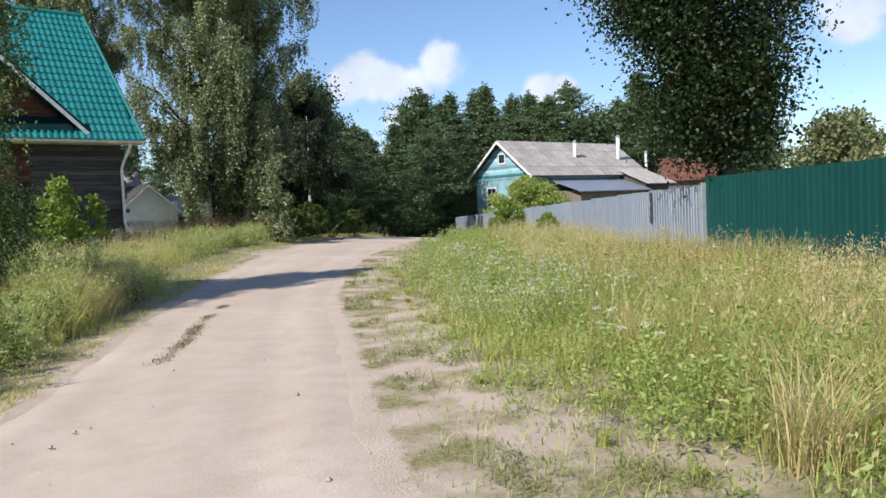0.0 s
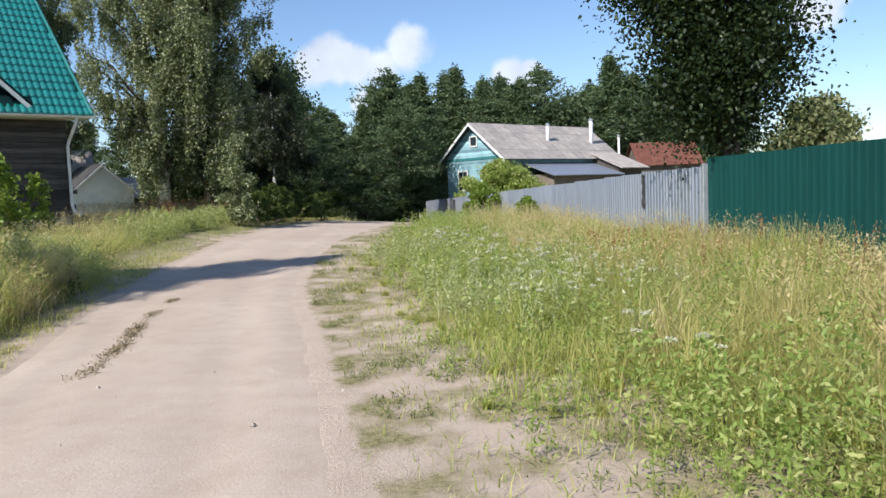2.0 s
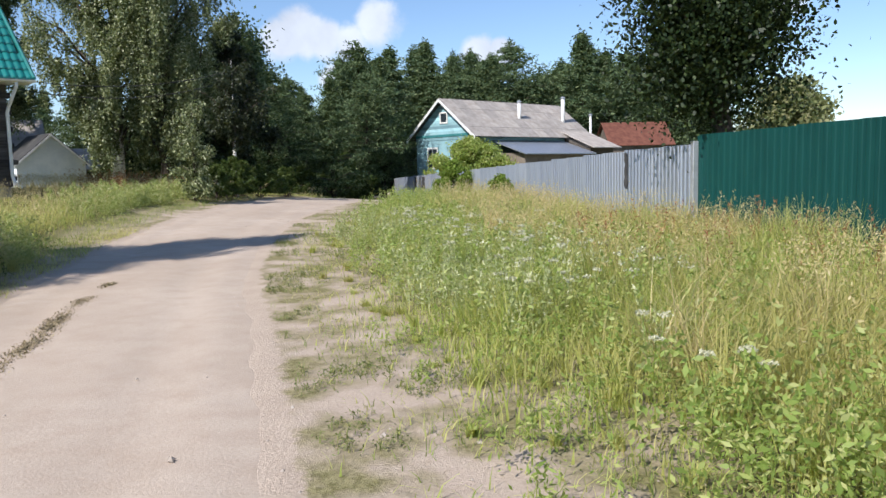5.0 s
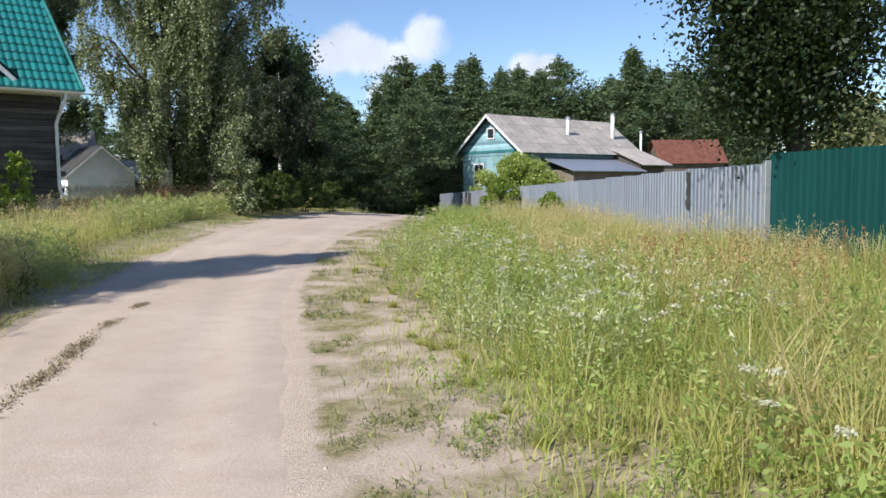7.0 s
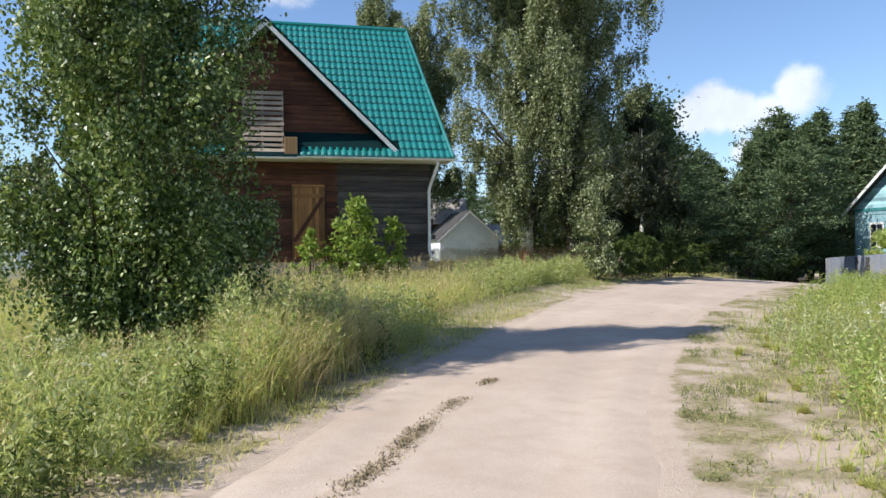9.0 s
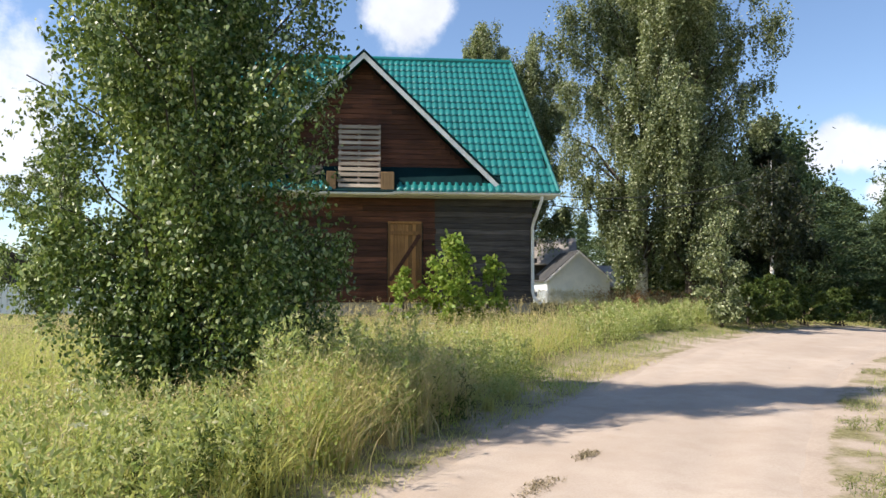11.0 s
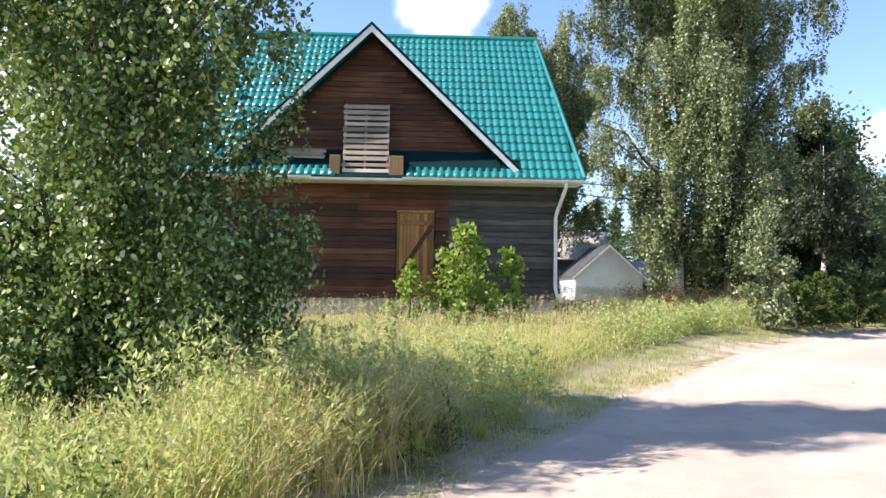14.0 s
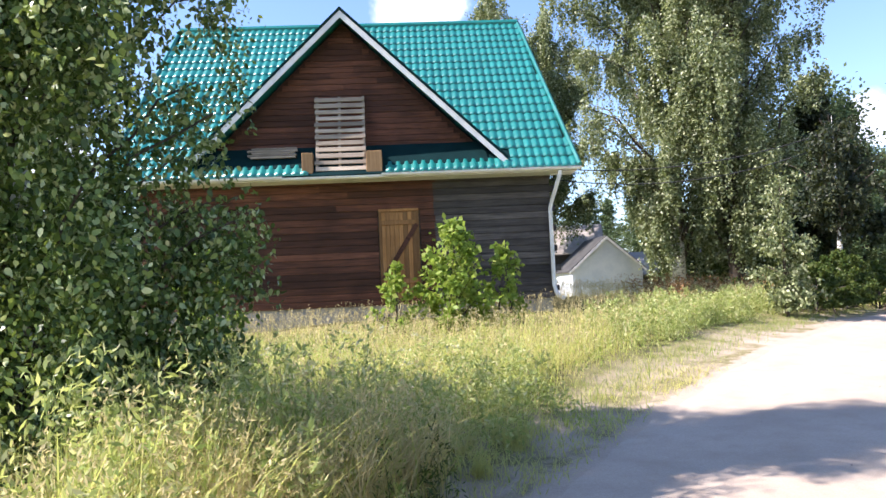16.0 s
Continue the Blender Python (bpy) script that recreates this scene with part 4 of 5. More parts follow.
# ---- trees ----
make_tree("birch_tree", "leafy young birch with drooping twigs at the road's edge", "birch tree", -2.25, -11.15, 9.0, egg(1.72, 0.40), M["birch_bark"], M["birch"], 5, 0.065, 120, 1700, 0.057, 0.035, "weep", (-0.25, 0.2), 3)
for i, (x, y, H, w, r) in enumerate(((10.3, 9.9, 17.5, 3.9, 0.27), (11.9, 8.6, 16.0, 2.6, 0.28), (4.4, 15.8, 14.5, 2.3, 0.22), (7.2, 18.4, 14.5, 2.6, 0.2))):
    make_tree("weeping_birch", "tall old weeping birch with long hanging branches", "birch tree", x, y, H, egg(w * 1.12, 0.60), M["bark"] if i else M["birch_bark"], M["birch_far"], 20 + i, r, (76, 60, 50, 40)[i], 2500, 0.108, (0.22, 0.2, 0.3, 0.4)[i], "weep", (0.4, -0.2), group="weeping birches by the white shed")
# these two crowns carry their shade in the leaf colour
make_tree("slender_birch", "slender birch with a bare white trunk by the road", "birch tree", 10.7, 0.4, 4.9, egg(1.15, 0.8), M["birch_bark"], M["shade_toned"], 31, 0.075, 34, 420, 0.10, 0.52, "weep", (0.3, 0.5))
make_tree("shaded_birch", "drooping birch by the road, shade put into its dark leaf colour", "birch tree", 15.9, 10.8, 8.2, egg(2.2, 0.6), M["bark"], M["shade_toned"], 36, 0.17, 70, 1000, 0.15, 0.06, "weep", (0.5, 0.2))
make_tree("field_birch", "young birch with a bent pale trunk in the field", "birch tree", -9.0, 0.8, 6.2, egg(1.5, 0.5), M["birch_bark"], M["birch"], 37, 0.07, 60, 420, 0.085, 0.2, "weep", (0.5, 0.2))
make_tree("birch_sapling", "slim hanging birch sapling", "birch tree", 8.2, -1.8, 3.0, egg(0.4, 0.5), M["bark"], M["birch_far"], 33, 0.04, 26, 240, 0.075, 0.1, "weep")
make_tree("roadside_pine", "dark rounded pine beyond the birches", "pine tree", 18.3, 13.8, 9.2, egg(1.6, 0.8), M["bark"], M["pine"], 35, 0.2, 44, 320, 0.20, 0.35, "ball")
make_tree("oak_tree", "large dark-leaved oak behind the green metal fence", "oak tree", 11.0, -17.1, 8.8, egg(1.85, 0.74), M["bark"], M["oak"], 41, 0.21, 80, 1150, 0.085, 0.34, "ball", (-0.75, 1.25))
make_tree("garden_tree", "yellowing garden tree behind the fence", "tree", 42, -5, 6.6, egg(2.4, 0.5), M["bark"], M["yellowing"], 43, 0.2, 50, 260, 0.30, 0.1, "ball")
make_tree("garden_tree", "yellowing garden tree behind the fence", "tree", 49, -3, 7.2, egg(2.6, 0.5), M["bark"], M["yellowing"], 44, 0.2, 50, 260, 0.30, 0.1, "ball")


def build_forest():
    rng = np.random.RandomState(77)
    pines = [make_tree("pine_tree", "tall dark green pine at the forest edge", "pine tree", 70 + i, 80, 13.0, (cone(2.8, 0.12), egg(2.3, 0.42), egg(2.5, 0.55))[i], M["bark"], M["pine"], 60 + i, 0.2, 105, 170, 0.25, 0.10, "pad", group="pines of the forest edge") for i in range(3)]
    pines.append(make_tree("pine_tree", "broad rounded pine at the forest edge", "pine tree", 72, 80, 12.5, egg(2.4, 0.7), M["bark"], M["pine"], 64, 0.22, 60, 340, 0.32, 0.25, "ball", group="pines of the forest edge"))
    places = []
    eye, f0 = np.array([-3.0, -25.0]), math.radians(38.2)
    for ang in np.arange(-15, 24, 0.62):
        for row in range(2):
            dist = 82 + row * 16 + rng.uniform(-5, 7) + (18 if -5.5 < ang < -2 else 0)
            a = f0 + math.radians(ang + rng.uniform(-0.5, 0.5))
            places.append((eye[0] + math.sin(a) * dist, eye[1] + math.cos(a) * dist, rng.uniform(0.78, 1.2) * (0.72 if -8 < ang < -3 else 1.0)))
    for k, (ang, dist, s) in enumerate(((-3.2, 52, 0.62), (-2.0, 58, 0.75), (-0.6, 56, 0.70), (0.4, 60, 0.82), (-6.2, 56, 0.66), (-7.6, 50, 0.62), (1.2, 63, 0.9), (-5.0, 64, 0.66), (-8.8, 58, 0.8), (-10.5, 52, 0.8), (-13.0, 56, 0.85))):
        a = f0 + math.radians(ang)
        places.append((eye[0] + math.sin(a) * dist, eye[1] + math.cos(a) * dist, s))
    for ang in np.arange(-52, -15, 1.7):
        a, dist = f0 + math.radians(ang + rng.uniform(-0.6, 0.6)), 78 + rng.uniform(-8, 10)
        places.append((eye[0] + math.sin(a) * dist, eye[1] + math.cos(a) * dist, rng.uniform(0.55, 0.8)))
    for k, (x, y, s) in enumerate(places):
        m = pose(x, y, float(height(x, y)) - 0.1, 0, 0, rng.uniform(0, 360)) @ Matrix.Diagonal((s * rng.uniform(1.1, 1.6), s * rng.uniform(1.1, 1.6), s, 1))
        if k < len(places) - 4:
            copy_thing(pines[3 if k == 40 else k % 3], m)
        else:
            pines[k - len(places)].matrix_basis = m


build_forest()


def shrub(name, label, x, y, H, w, leaf, seed, n=14, per=260, size=0.09, style="ball"):
    return make_tree(name, label, "shrub", x, y, H, egg(w, 0.45), M["bark"], leaf, seed, 0.03, n, per, size, 0.08, style, stems=3)


shrub("maple_sapling", "bright green young maple in front of the house", 1.5, -2.4, 2.2, 0.78, M["maple"], 81, 40, 70, 0.12)
shrub("maple_sapling", "bright green young maple in front of the house", 2.42, -2.2, 1.75, 0.45, M["maple"], 82, 18, 60, 0.12)
shrub("maple_sapling", "small young maple beside the makeshift door", 0.35, -2.3, 1.45, 0.42, M["maple"], 84, 14, 55, 0.115)
shrub("maple_sapling", "bright green young maple by the birch", -2.9, -3.4, 2.1, 0.6, M["maple"], 83, 26, 60, 0.12)
for i, (x, y, H, w) in enumerate(((9.4, -0.8, 1.1, 0.9), (10.6, 0.2, 1.4, 1.1), (12.2, 1.4, 1.2, 1.0), (14.2, 3.0, 1.2, 1.0))):
    shrub("roadside_shrub", "low dark roadside shrub", x, y, H, w, M["shrub"], 90 + i, 34, 420, 0.075)
shrub("fence_bush", "round green bush in front of the grey fence", 18.4, -2.3, 1.65, 0.85, M["maple"], 95, 54, 260, 0.085)
shrub("fence_bush", "small green bush in front of the grey fence", 15.1, -7.7, 1.1, 0.5, M["maple"], 96, 36, 220, 0.085)
for i, (x, y, H, w) in enumerate(((29, 19, 3.2, 2.2), (33, 23, 4.0, 2.6), (26, 20, 2.2, 1.8), (36, 28, 4.5, 3.0), (24, 22, 3.0, 2.0))):
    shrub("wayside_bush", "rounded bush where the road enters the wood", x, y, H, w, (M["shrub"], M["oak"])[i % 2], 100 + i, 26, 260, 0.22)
for i, (x, y, H, w) in enumerate(((12.0, 14.0, 2.4, 1.6), (11.6, 12.0, 2.4, 1.5), (12.8, 9.2, 2.4, 1.7), (15.2, 10.8, 2.8, 1.9)  )):
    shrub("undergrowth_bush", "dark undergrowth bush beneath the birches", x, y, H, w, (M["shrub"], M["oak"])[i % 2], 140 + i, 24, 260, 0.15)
shrub("vine_bush", "green climbing bush covering the blue house", 34.5, 12.5, 4.1, 3.3, M["herb"], 110, 90, 520, 0.17)
for i, (x, y, H) in enumerate(((-22, 34, 11.5), (-28.5, 33, 10.5), (-32, 37, 11.5), (-18, 44, 10), (-40, 40, 12), (-12, 48, 11))):
    make_tree("distant_birch", "distant birch beyond the field", "birch tree", x, y, H, egg(2.6, 0.5), M["birch_bark"], M["birch_far"], 120 + i, 0.17, 44, 240, 0.28, 0.2, "weep", group="birches beyond the field")


# ---- the timber house with the green roof ----
X0, X1, Y1 = -5.25, 3.85, 7.95          # walls
WZ0, WZ1 = 1.25, 4.25                    # plank wall, bottom and top
EY, EZ = -0.60, 4.10                     # edge of the eaves
RY, RZ = 3.97, 8.95                      # ridge
RX0, RX1 = -5.80, 4.42                   # roof ends
RAKE = 0.45                              # the ridge is shorter than the eaves at each end
DX, DZ, DFX, DFZ = -0.66, 7.74, 3.46, 4.36   # dormer: middle, peak, half-width, foot height
SL = (RZ - EZ) / (RY - EY)


def prism(profile, axis, a, b):
    """A solid from a closed outline (pairs) drawn between a and b along axis 'x' or 'y'."""
    bm = bmesh.new()
    mk = (lambda u, v, w: (w, u, v)) if axis == "x" else (lambda u, v, w: (u, w, v))
    lo = [bm.verts.new(mk(u, v, a)) for u, v in profile]
    hi = [bm.verts.new(mk(u, v, b)) for u, v in profile]
    n = len(profile)
    for i in range(n):
        bm.faces.new((lo[i], lo[(i + 1) % n], hi[(i + 1) % n], hi[i]))
    bm.faces.new(lo[::-1])
    bm.faces.new(hi)
    bmesh.ops.recalc_face_normals(bm, faces=bm.faces[:])
    return bm


def tile_mesh():
    """A pressed metal tile: one wave wide and one step long, in the roof's plane (u across, v up the slope, w out)."""
    W, L = 0.183, 0.35
    verts, faces = [], []
    nu, nv = 6, 3
    prof = [0.000, 0.010, 0.026, 0.033, 0.026, 0.010, 0.0]
    for j, (v, w) in enumerate(((0.0, 0.0), (0.0, 0.020), (0.10, 0.017), (L + 0.004, 0.0))):
        for i in range(nu + 1):
            verts.append((W * i / nu, v - (0.012 if j < 2 else 0) * math.sin(math.pi * i / nu), w + prof[i] * (1 if j else 0.35)))
    for j in range(3):
        for i in range(nu):
            a = j * (nu + 1) + i
            faces.append((a, a + 1, a + nu + 2, a + nu + 1))
    me = mesh_from("roof_tile", verts, faces)
    me.materials.append(M["roof_tile"])
    me.polygons.foreach_set("use_smooth", [True] * len(me.polygons))
    return me


def build_house():
    house = thing("timber_house", "dark-stained timber house with a green metal-tile roof and boarded openings", "house")
    ang = math.atan(SL)
    # masonry base and plank walls
    part("foundation", box(X0 + 0.04, X1 - 0.04, 0.04, Y1 - 0.04, 0.1, WZ0), M["concrete"], house, "grey concrete foundation")
    part("wall_core", prism([(0.03, WZ0), (Y1 - 0.03, WZ0), (Y1 - 0.03, WZ1), (RY, RZ - 0.25), (0.03, WZ1)], "x", X0 + 0.03, X1 - 0.03), M["grey_wood"], house)
    rng = random.Random(4)
    rows = 20
    ph = (WZ1 - WZ0) / rows

    def plank(x0, x1, z, h, mat, y=0.0):
        b = box(x0, x1, y - 0.012 - rng.uniform(0, 0.008), y + 0.04, z + 0.004, z + h - 0.004, 0.004)
        part("plank", b, mat, house)
    for r in range(rows):
        z = WZ0 + r * ph
        cut = 1.25 + rng.uniform(-0.04, 0.04)
        if 1.35 < z + ph / 2 < 3.35:
            spans = [(X0, -0.02, "wall_wood"), (0.92, cut, "wall_wood"), (cut, X1, "grey_wood")]
        else:
            spans = [(X0, -1.2 + rng.uniform(-1, 1), "wall_wood"), (None, cut, "wall_wood"), (cut, X1, "grey_wood")]
            spans[1] = (spans[0][1], cut, "wall_wood")
        for a, b, m in spans:
            plank(a, b, z, ph, M[m])
    # side wall planks and projecting beam ends at the corner
    for r in range(rows):
        z = WZ0 + r * ph
        part("side_plank", box(X1 - 0.04, X1 + 0.012 + rng.uniform(0, 0.006), 0.05, Y1, z + 0.004, z + ph - 0.004, 0.004), M["grey_wood"], house)
        if r % 3 == 1:
            part("beam_end", box(X1 + 0.02, X1 + 0.16 + rng.uniform(-0.03, 0.05), 0.12, 0.28, z + 0.01, z + ph - 0.01, 0.01), M["grey_wood"], house)
    # gable front of the dormer
    gz0 = WZ1 + 0.002
    gx = DFX
    n = 25
    gh = (DZ - 0.18 - gz0) / n
    part("gable_core", prism([(DX - gx, gz0), (DX + gx, gz0), (DX, DZ - 0.10)], "y", 0.06, 0.3), M["wall_wood"], house)
    for r in range(n):
        z = gz0 + r * gh
        half = gx * (DZ - 0.12 - z - gh) / (DZ - gz0)
        if half < 0.15:
            break
        a, b = DX - half, DX + half
        if 4.42 < z + gh / 2 < 5.98:
            for u, v in ((a, -1.30), (-0.22, b)):
                if v > u:
                    plank(u, v, z, gh, M["wall_wood"], 0.05)
        else:
            c = DX + rng.uniform(-0.8, 0.8) * half
            plank(a, c, z, gh, M["wall_wood"], 0.05)
            plank(c, b, z, gh, M["wall_wood"], 0.05)
    # pallet slats over the gable window
    win = part("gable_window", box(-1.29, -0.23, 0.045, 0.10, 4.40, 5.97), M["wall_wood"], house, "window opening boarded with grey pallet slats")
    tilt = pose(0, -0.50, 4.14, -15.0, 0, 0)
    for i in range(12):
        z = 0.05 + i * 0.152
        part("slat", box(-1.30 + rng.uniform(-0.02, 0.02), -0.22 + rng.uniform(-0.02, 0.02), -0.045, -0.02, z, z + rng.uniform(0.085, 0.108), 0.004), M["pallet"], win, "", tilt)
    for x in (-1.29, -0.80, -0.27):
        part("batten", box(x, x + 0.06, -0.018, 0.006, 0.02, 1.86, 0.004), M["pallet"], win, "", tilt)
    # boards and blocks round the sill
    for x0, x1, m in ((-1.58, -1.34, "fresh_wood"), (-0.20, 0.14, "fresh_wood")):
        part("sill_block", box(x0, x1, -0.56, -0.28, 4.14, 4.60, 0.01), M[m], house, "raw boards beside the window")
    for i in range(5):
        part("stacked_slat", box(-2.75 + rng.uniform(-0.06, 0.06), -1.72 + rng.uniform(-0.06, 0.06), -0.30 + 0.02 * i, -0.20 + 0.02 * i, 4.56 + 0.05 * i, 4.60 + 0.05 * i, 0.004), M["pallet"], house, "pale slats stacked on the lower roof")
    # door of upright boards with a brace
    door = part("door", box(0.05, 0.84, -0.006, 0.03, 1.36, 3.33), M["door_wood"], house, "closed makeshift door of amber boards")
    for i in range(8):
        x = 0.052 + i * 0.098
        part("board", box(x, x + 0.091, -0.030 - rng.uniform(0, 0.006), -0.006, 1.38, 3.31 - rng.uniform(0, 0.02), 0.004), M["door_wood"], door)
    part("frame_top", box(0.0, 0.89, -0.045, 0.0, 3.32, 3.38, 0.005), M["door_wood"], door)
    for x in (0.0, 0.83):
        part("frame_side", box(x, x + 0.06, -0.045, 0.0, 1.30, 3.32, 0.005), M["door_wood"], door)
    for z in (1.72, 3.02):
        part("crossbar", box(0.06, 0.83, -0.060, -0.037, z, z + 0.10, 0.004), M["door_wood"], door)
    br = part("brace", box(-0.05, 0.05, -0.062, -0.037, -0.72, 0.72, 0.004), M["wall_wood"], door, "dark diagonal brace", pose(0.45, 0, 2.42, 0, 33, 0))
    # roof: main slopes, dormer slopes
    bm = prism([(EY, EZ - 0.06), (RY, RZ - 0.06), (2 * RY - EY, EZ - 0.06), (2 * RY - EY, EZ), (RY, RZ), (EY, EZ)], "x", RX0, RX1)
    for v in bm.verts:
        rise = max(0, (v.co.z - EZ) / (RZ - EZ))
        v.co.x += RAKE * rise * (-1 if v.co.x > 0 else 1)
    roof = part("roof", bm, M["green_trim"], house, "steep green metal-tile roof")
    part("ridge_cap", tube([(RX0 + RAKE, RY, RZ + 0.02), (RX1 - RAKE, RY, RZ + 0.02)], [0.09, 0.09], 8), M["roof_tile"], roof)
    for x0, x1 in ((RX0, RX0 + RAKE), (RX1, RX1 - RAKE)):
        part("verge_trim", tube([(x0, EY - 0.02, EZ + 0.03), (x1, RY, RZ + 0.03)], [0.055, 0.055], 6), M["roof_tile"], roof, "green edge trim of the roof")
    # the dormer's roof runs back level from its peak into the main slope
    def dormer_side(sign):
        bm = bmesh.new()
        yb = lambda z: EY + (z - EZ) / SL
        over = -0.42
        fx, fz = DX + sign * (DFX + 0.10), DFZ - 0.06
        pts = [(DX, over, DZ), (fx, over, fz), (fx, yb(fz), fz), (DX, yb(DZ), DZ)]
        up = [bm.verts.new(Vector(p) + Vector((0, 0, 0.075))) for p in pts]
        dn = [bm.verts.new(Vector(p) + Vector((0, 0, -0.03))) for p in pts]
        bm.faces.new(up)
        bm.faces.new(dn[::-1])
        for i in range(4):
            bm.faces.new((up[i], up[(i + 1) % 4], dn[(i + 1) % 4], dn[i]))
        bmesh.ops.recalc_face_normals(bm, faces=bm.faces[:])
        part("dormer_roof", bm, M["roof_tile"], roof, "green dormer roof")
        # white barge board along the front edge
        bm = bmesh.new()
        a, b = Vector((DX, 0, DZ - 0.02)), Vector((fx, 0, fz - 0.02))
        vs = []
        for y in (over - 0.035, over - 0.005):
            for p, dz in ((a, 0.035), (b, 0.035), (b, -0.13), (a, -0.13)):
                vs.append(bm.verts.new((p.x, y, p.z + dz)))
        for q in ((0, 1, 2, 3), (7, 6, 5, 4), (0, 4, 5, 1), (1, 5, 6, 2), (2, 6, 7, 3), (3, 7, 4, 0)):
            bm.faces.new([vs[i] for i in q])
        bmesh.ops.recalc_face_normals(bm, faces=bm.faces[:])
        part("barge_board", bm, M["white_metal"], house, "pale barge board on the dormer")
        bm = bmesh.new()
        vs = []
        for y in (over - 0.05, over + 0.12):
            for p, dz in ((a, 0.11), (b, 0.11), (b, 0.03), (a, 0.03)):
                vs.append(bm.verts.new((p.x, y, p.z + dz)))
        for q in ((0, 1, 2, 3), (7, 6, 5, 4), (0, 4, 5, 1), (1, 5, 6, 2), (2, 6, 7, 3), (3, 7, 4, 0)):
            bm.faces.new([vs[i] for i in q])
        bmesh.ops.recalc_face_normals(bm, faces=bm.faces[:])
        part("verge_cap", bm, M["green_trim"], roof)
    dormer_side(1)
    dormer_side(-1)
    # dark strip over the skirt under the gable
    part("flashing", prism([(EY + 0.16, EZ + 0.16 * SL + 0.035), (0.03, EZ + (0.03 - EY) * SL + 0.06), (0.03, EZ + (0.03 - EY) * SL + 0.035), (EY + 0.16, EZ + 0.16 * SL + 0.01)], "x", DX - DFX + 0.35, DX + DFX - 0.35), M["green_trim"], roof, "dark green strip under the gable")
    # eaves: soffit, fascia, gutter, downpipe
    part("soffit", box(RX0 + 0.05, RX1 - 0.05, EY + 0.02, 0.0, EZ - 0.10, EZ - 0.07), M["white_metal"], house)
    def gutter(xa, xb, dz, lab):
        bm = bmesh.new()
        n = 7
        r = 0.065
        prof = [(EY - 0.05 + r * math.cos(math.pi + math.pi * i / (n - 1)), EZ - 0.02 + dz + r * math.sin(math.pi + math.pi * i / (n - 1))) for i in range(n)]
        inner = [(EY - 0.05 + 0.9 * r * math.cos(2 * math.pi - math.pi * i / (n - 1)), EZ - 0.02 + dz + 0.9 * r * math.sin(2 * math.pi - math.pi * i / (n - 1))) for i in range(n)]
        part("gutter", prism(prof + inner, "x", xa, xb), M["white_metal"], house, lab)
    gutter(0.12, RX1 + 0.02, 0.0, "white half-round gutter")
    gutter(-2.0, 0.14, -0.03, "short sagging white gutter length")
    gutter(RX0, -1.98, 0.0, "white half-round gutter")
    pipe = part("downpipe", tube([(3.98, -0.62, 4.02), (3.97, -0.60, 3.90), (3.86, -0.16, 3.40), (3.83, -0.09, 3.25), (3.83, -0.09, 1.55), (3.87, -0.12, 1.36), (4.0, -0.26, 1.22)], [0.045] * 7, 10), M["white_metal"], house, "pale downpipe", smooth=True)
    for z in (1.75, 3.15):
        part("clip", tube([(3.83, -0.09, z), (3.83, -0.09, z + 0.035)], [0.052, 0.052], 10), M["white_metal"], pipe)
    # tiles: the right-hand slope singly, the rest as one sheet
    tm = tile_mesh()
    along = math.hypot(RY - EY, RZ - EZ)
    steps = int(along / 0.35)
    base = Matrix.Translation((0, EY, EZ + 0.004)) @ Matrix.Rotation(ang, 4, "X")
    rest = []
    count = 0
    for r in range(steps + 1):
        v = r * 0.35
        if v + 0.2 > along:
            break
        z = EZ + v * math.sin(ang)
        for c in range(int((RX1 - RX0) / 0.183)):
            x = RX1 - (c + 1) * 0.183
            half = DFX * (DZ + 0.05 - z) / (DZ - DFZ)
            inside = abs(x + 0.09 - DX) < half + 0.02 and DFZ - 0.1 < z < DZ
            lim = RAKE * v / along
            if x + 0.12 > RX1 - lim or x + 0.06 < RX0 + lim:
                continue
            if inside or (r == 1 and abs(x - DX) < DFX - 0.3) or (r < 1 and -1.6 < x < 0.1):
                continue
            m = base @ Matrix.Translation((x, v, 0))
            if x > 0.2 and count < 300 and r < 13:
                o = put("roof_tile", tm, None, roof, m)
                count += 1
            else:
                rest.append(m)
    V, F = [], []
    src = [v.co.copy() for v in tm.vertices]
    faces = [tuple(p.vertices) for p in tm.polygons]
    for m in rest:
        k = len(V)
        V += [m @ v for v in src]
        F += [tuple(k + i for i in f) for f in faces]
    tagged(put("tile_field", mesh_from("tile_field", V, F), M["roof_tile"], roof, smooth=True), kind="stuff")
    return house


build_house()


# ---- white shed behind the house ----
def gabled(name, label, category, cx, cy, w, d, z0, eave, peak, wall, roofm, rz, over=0.25, sheets=0):
    """A small gabled building: gable to local -y, ridge along y, each roof side a part."""
    root = thing(name, label, category, pose(cx, cy, 0, 0, 0, rz))
    part("wall", prism([(-w / 2, z0), (w / 2, z0), (w / 2, eave), (0, peak - 0.05), (-w / 2, eave)], "y", -d / 2, d / 2), wall, root)
    s = (peak - eave) / (w / 2)
    for sign in (-1, 1):
        e = w / 2 + over
        prof = [(0, peak), (sign * e, peak - s * e), (sign * e, peak - s * e + 0.06), (0, peak + 0.07)]
        rf = part("roof_side", prism(prof if sign > 0 else prof[::-1], "y", -d / 2 - over, d / 2 + over), roofm, root)
        part("barge_board", prism([(0, peak - 0.08), (sign * e, peak - s * e - 0.08), (sign * e, peak - s * e + 0.02), (0, peak + 0.03)], "y", -d / 2 - over - 0.03, -d / 2 - over), M["white_metal"] if wall is M["plaster"] else M["old_wood"], root)
    return root


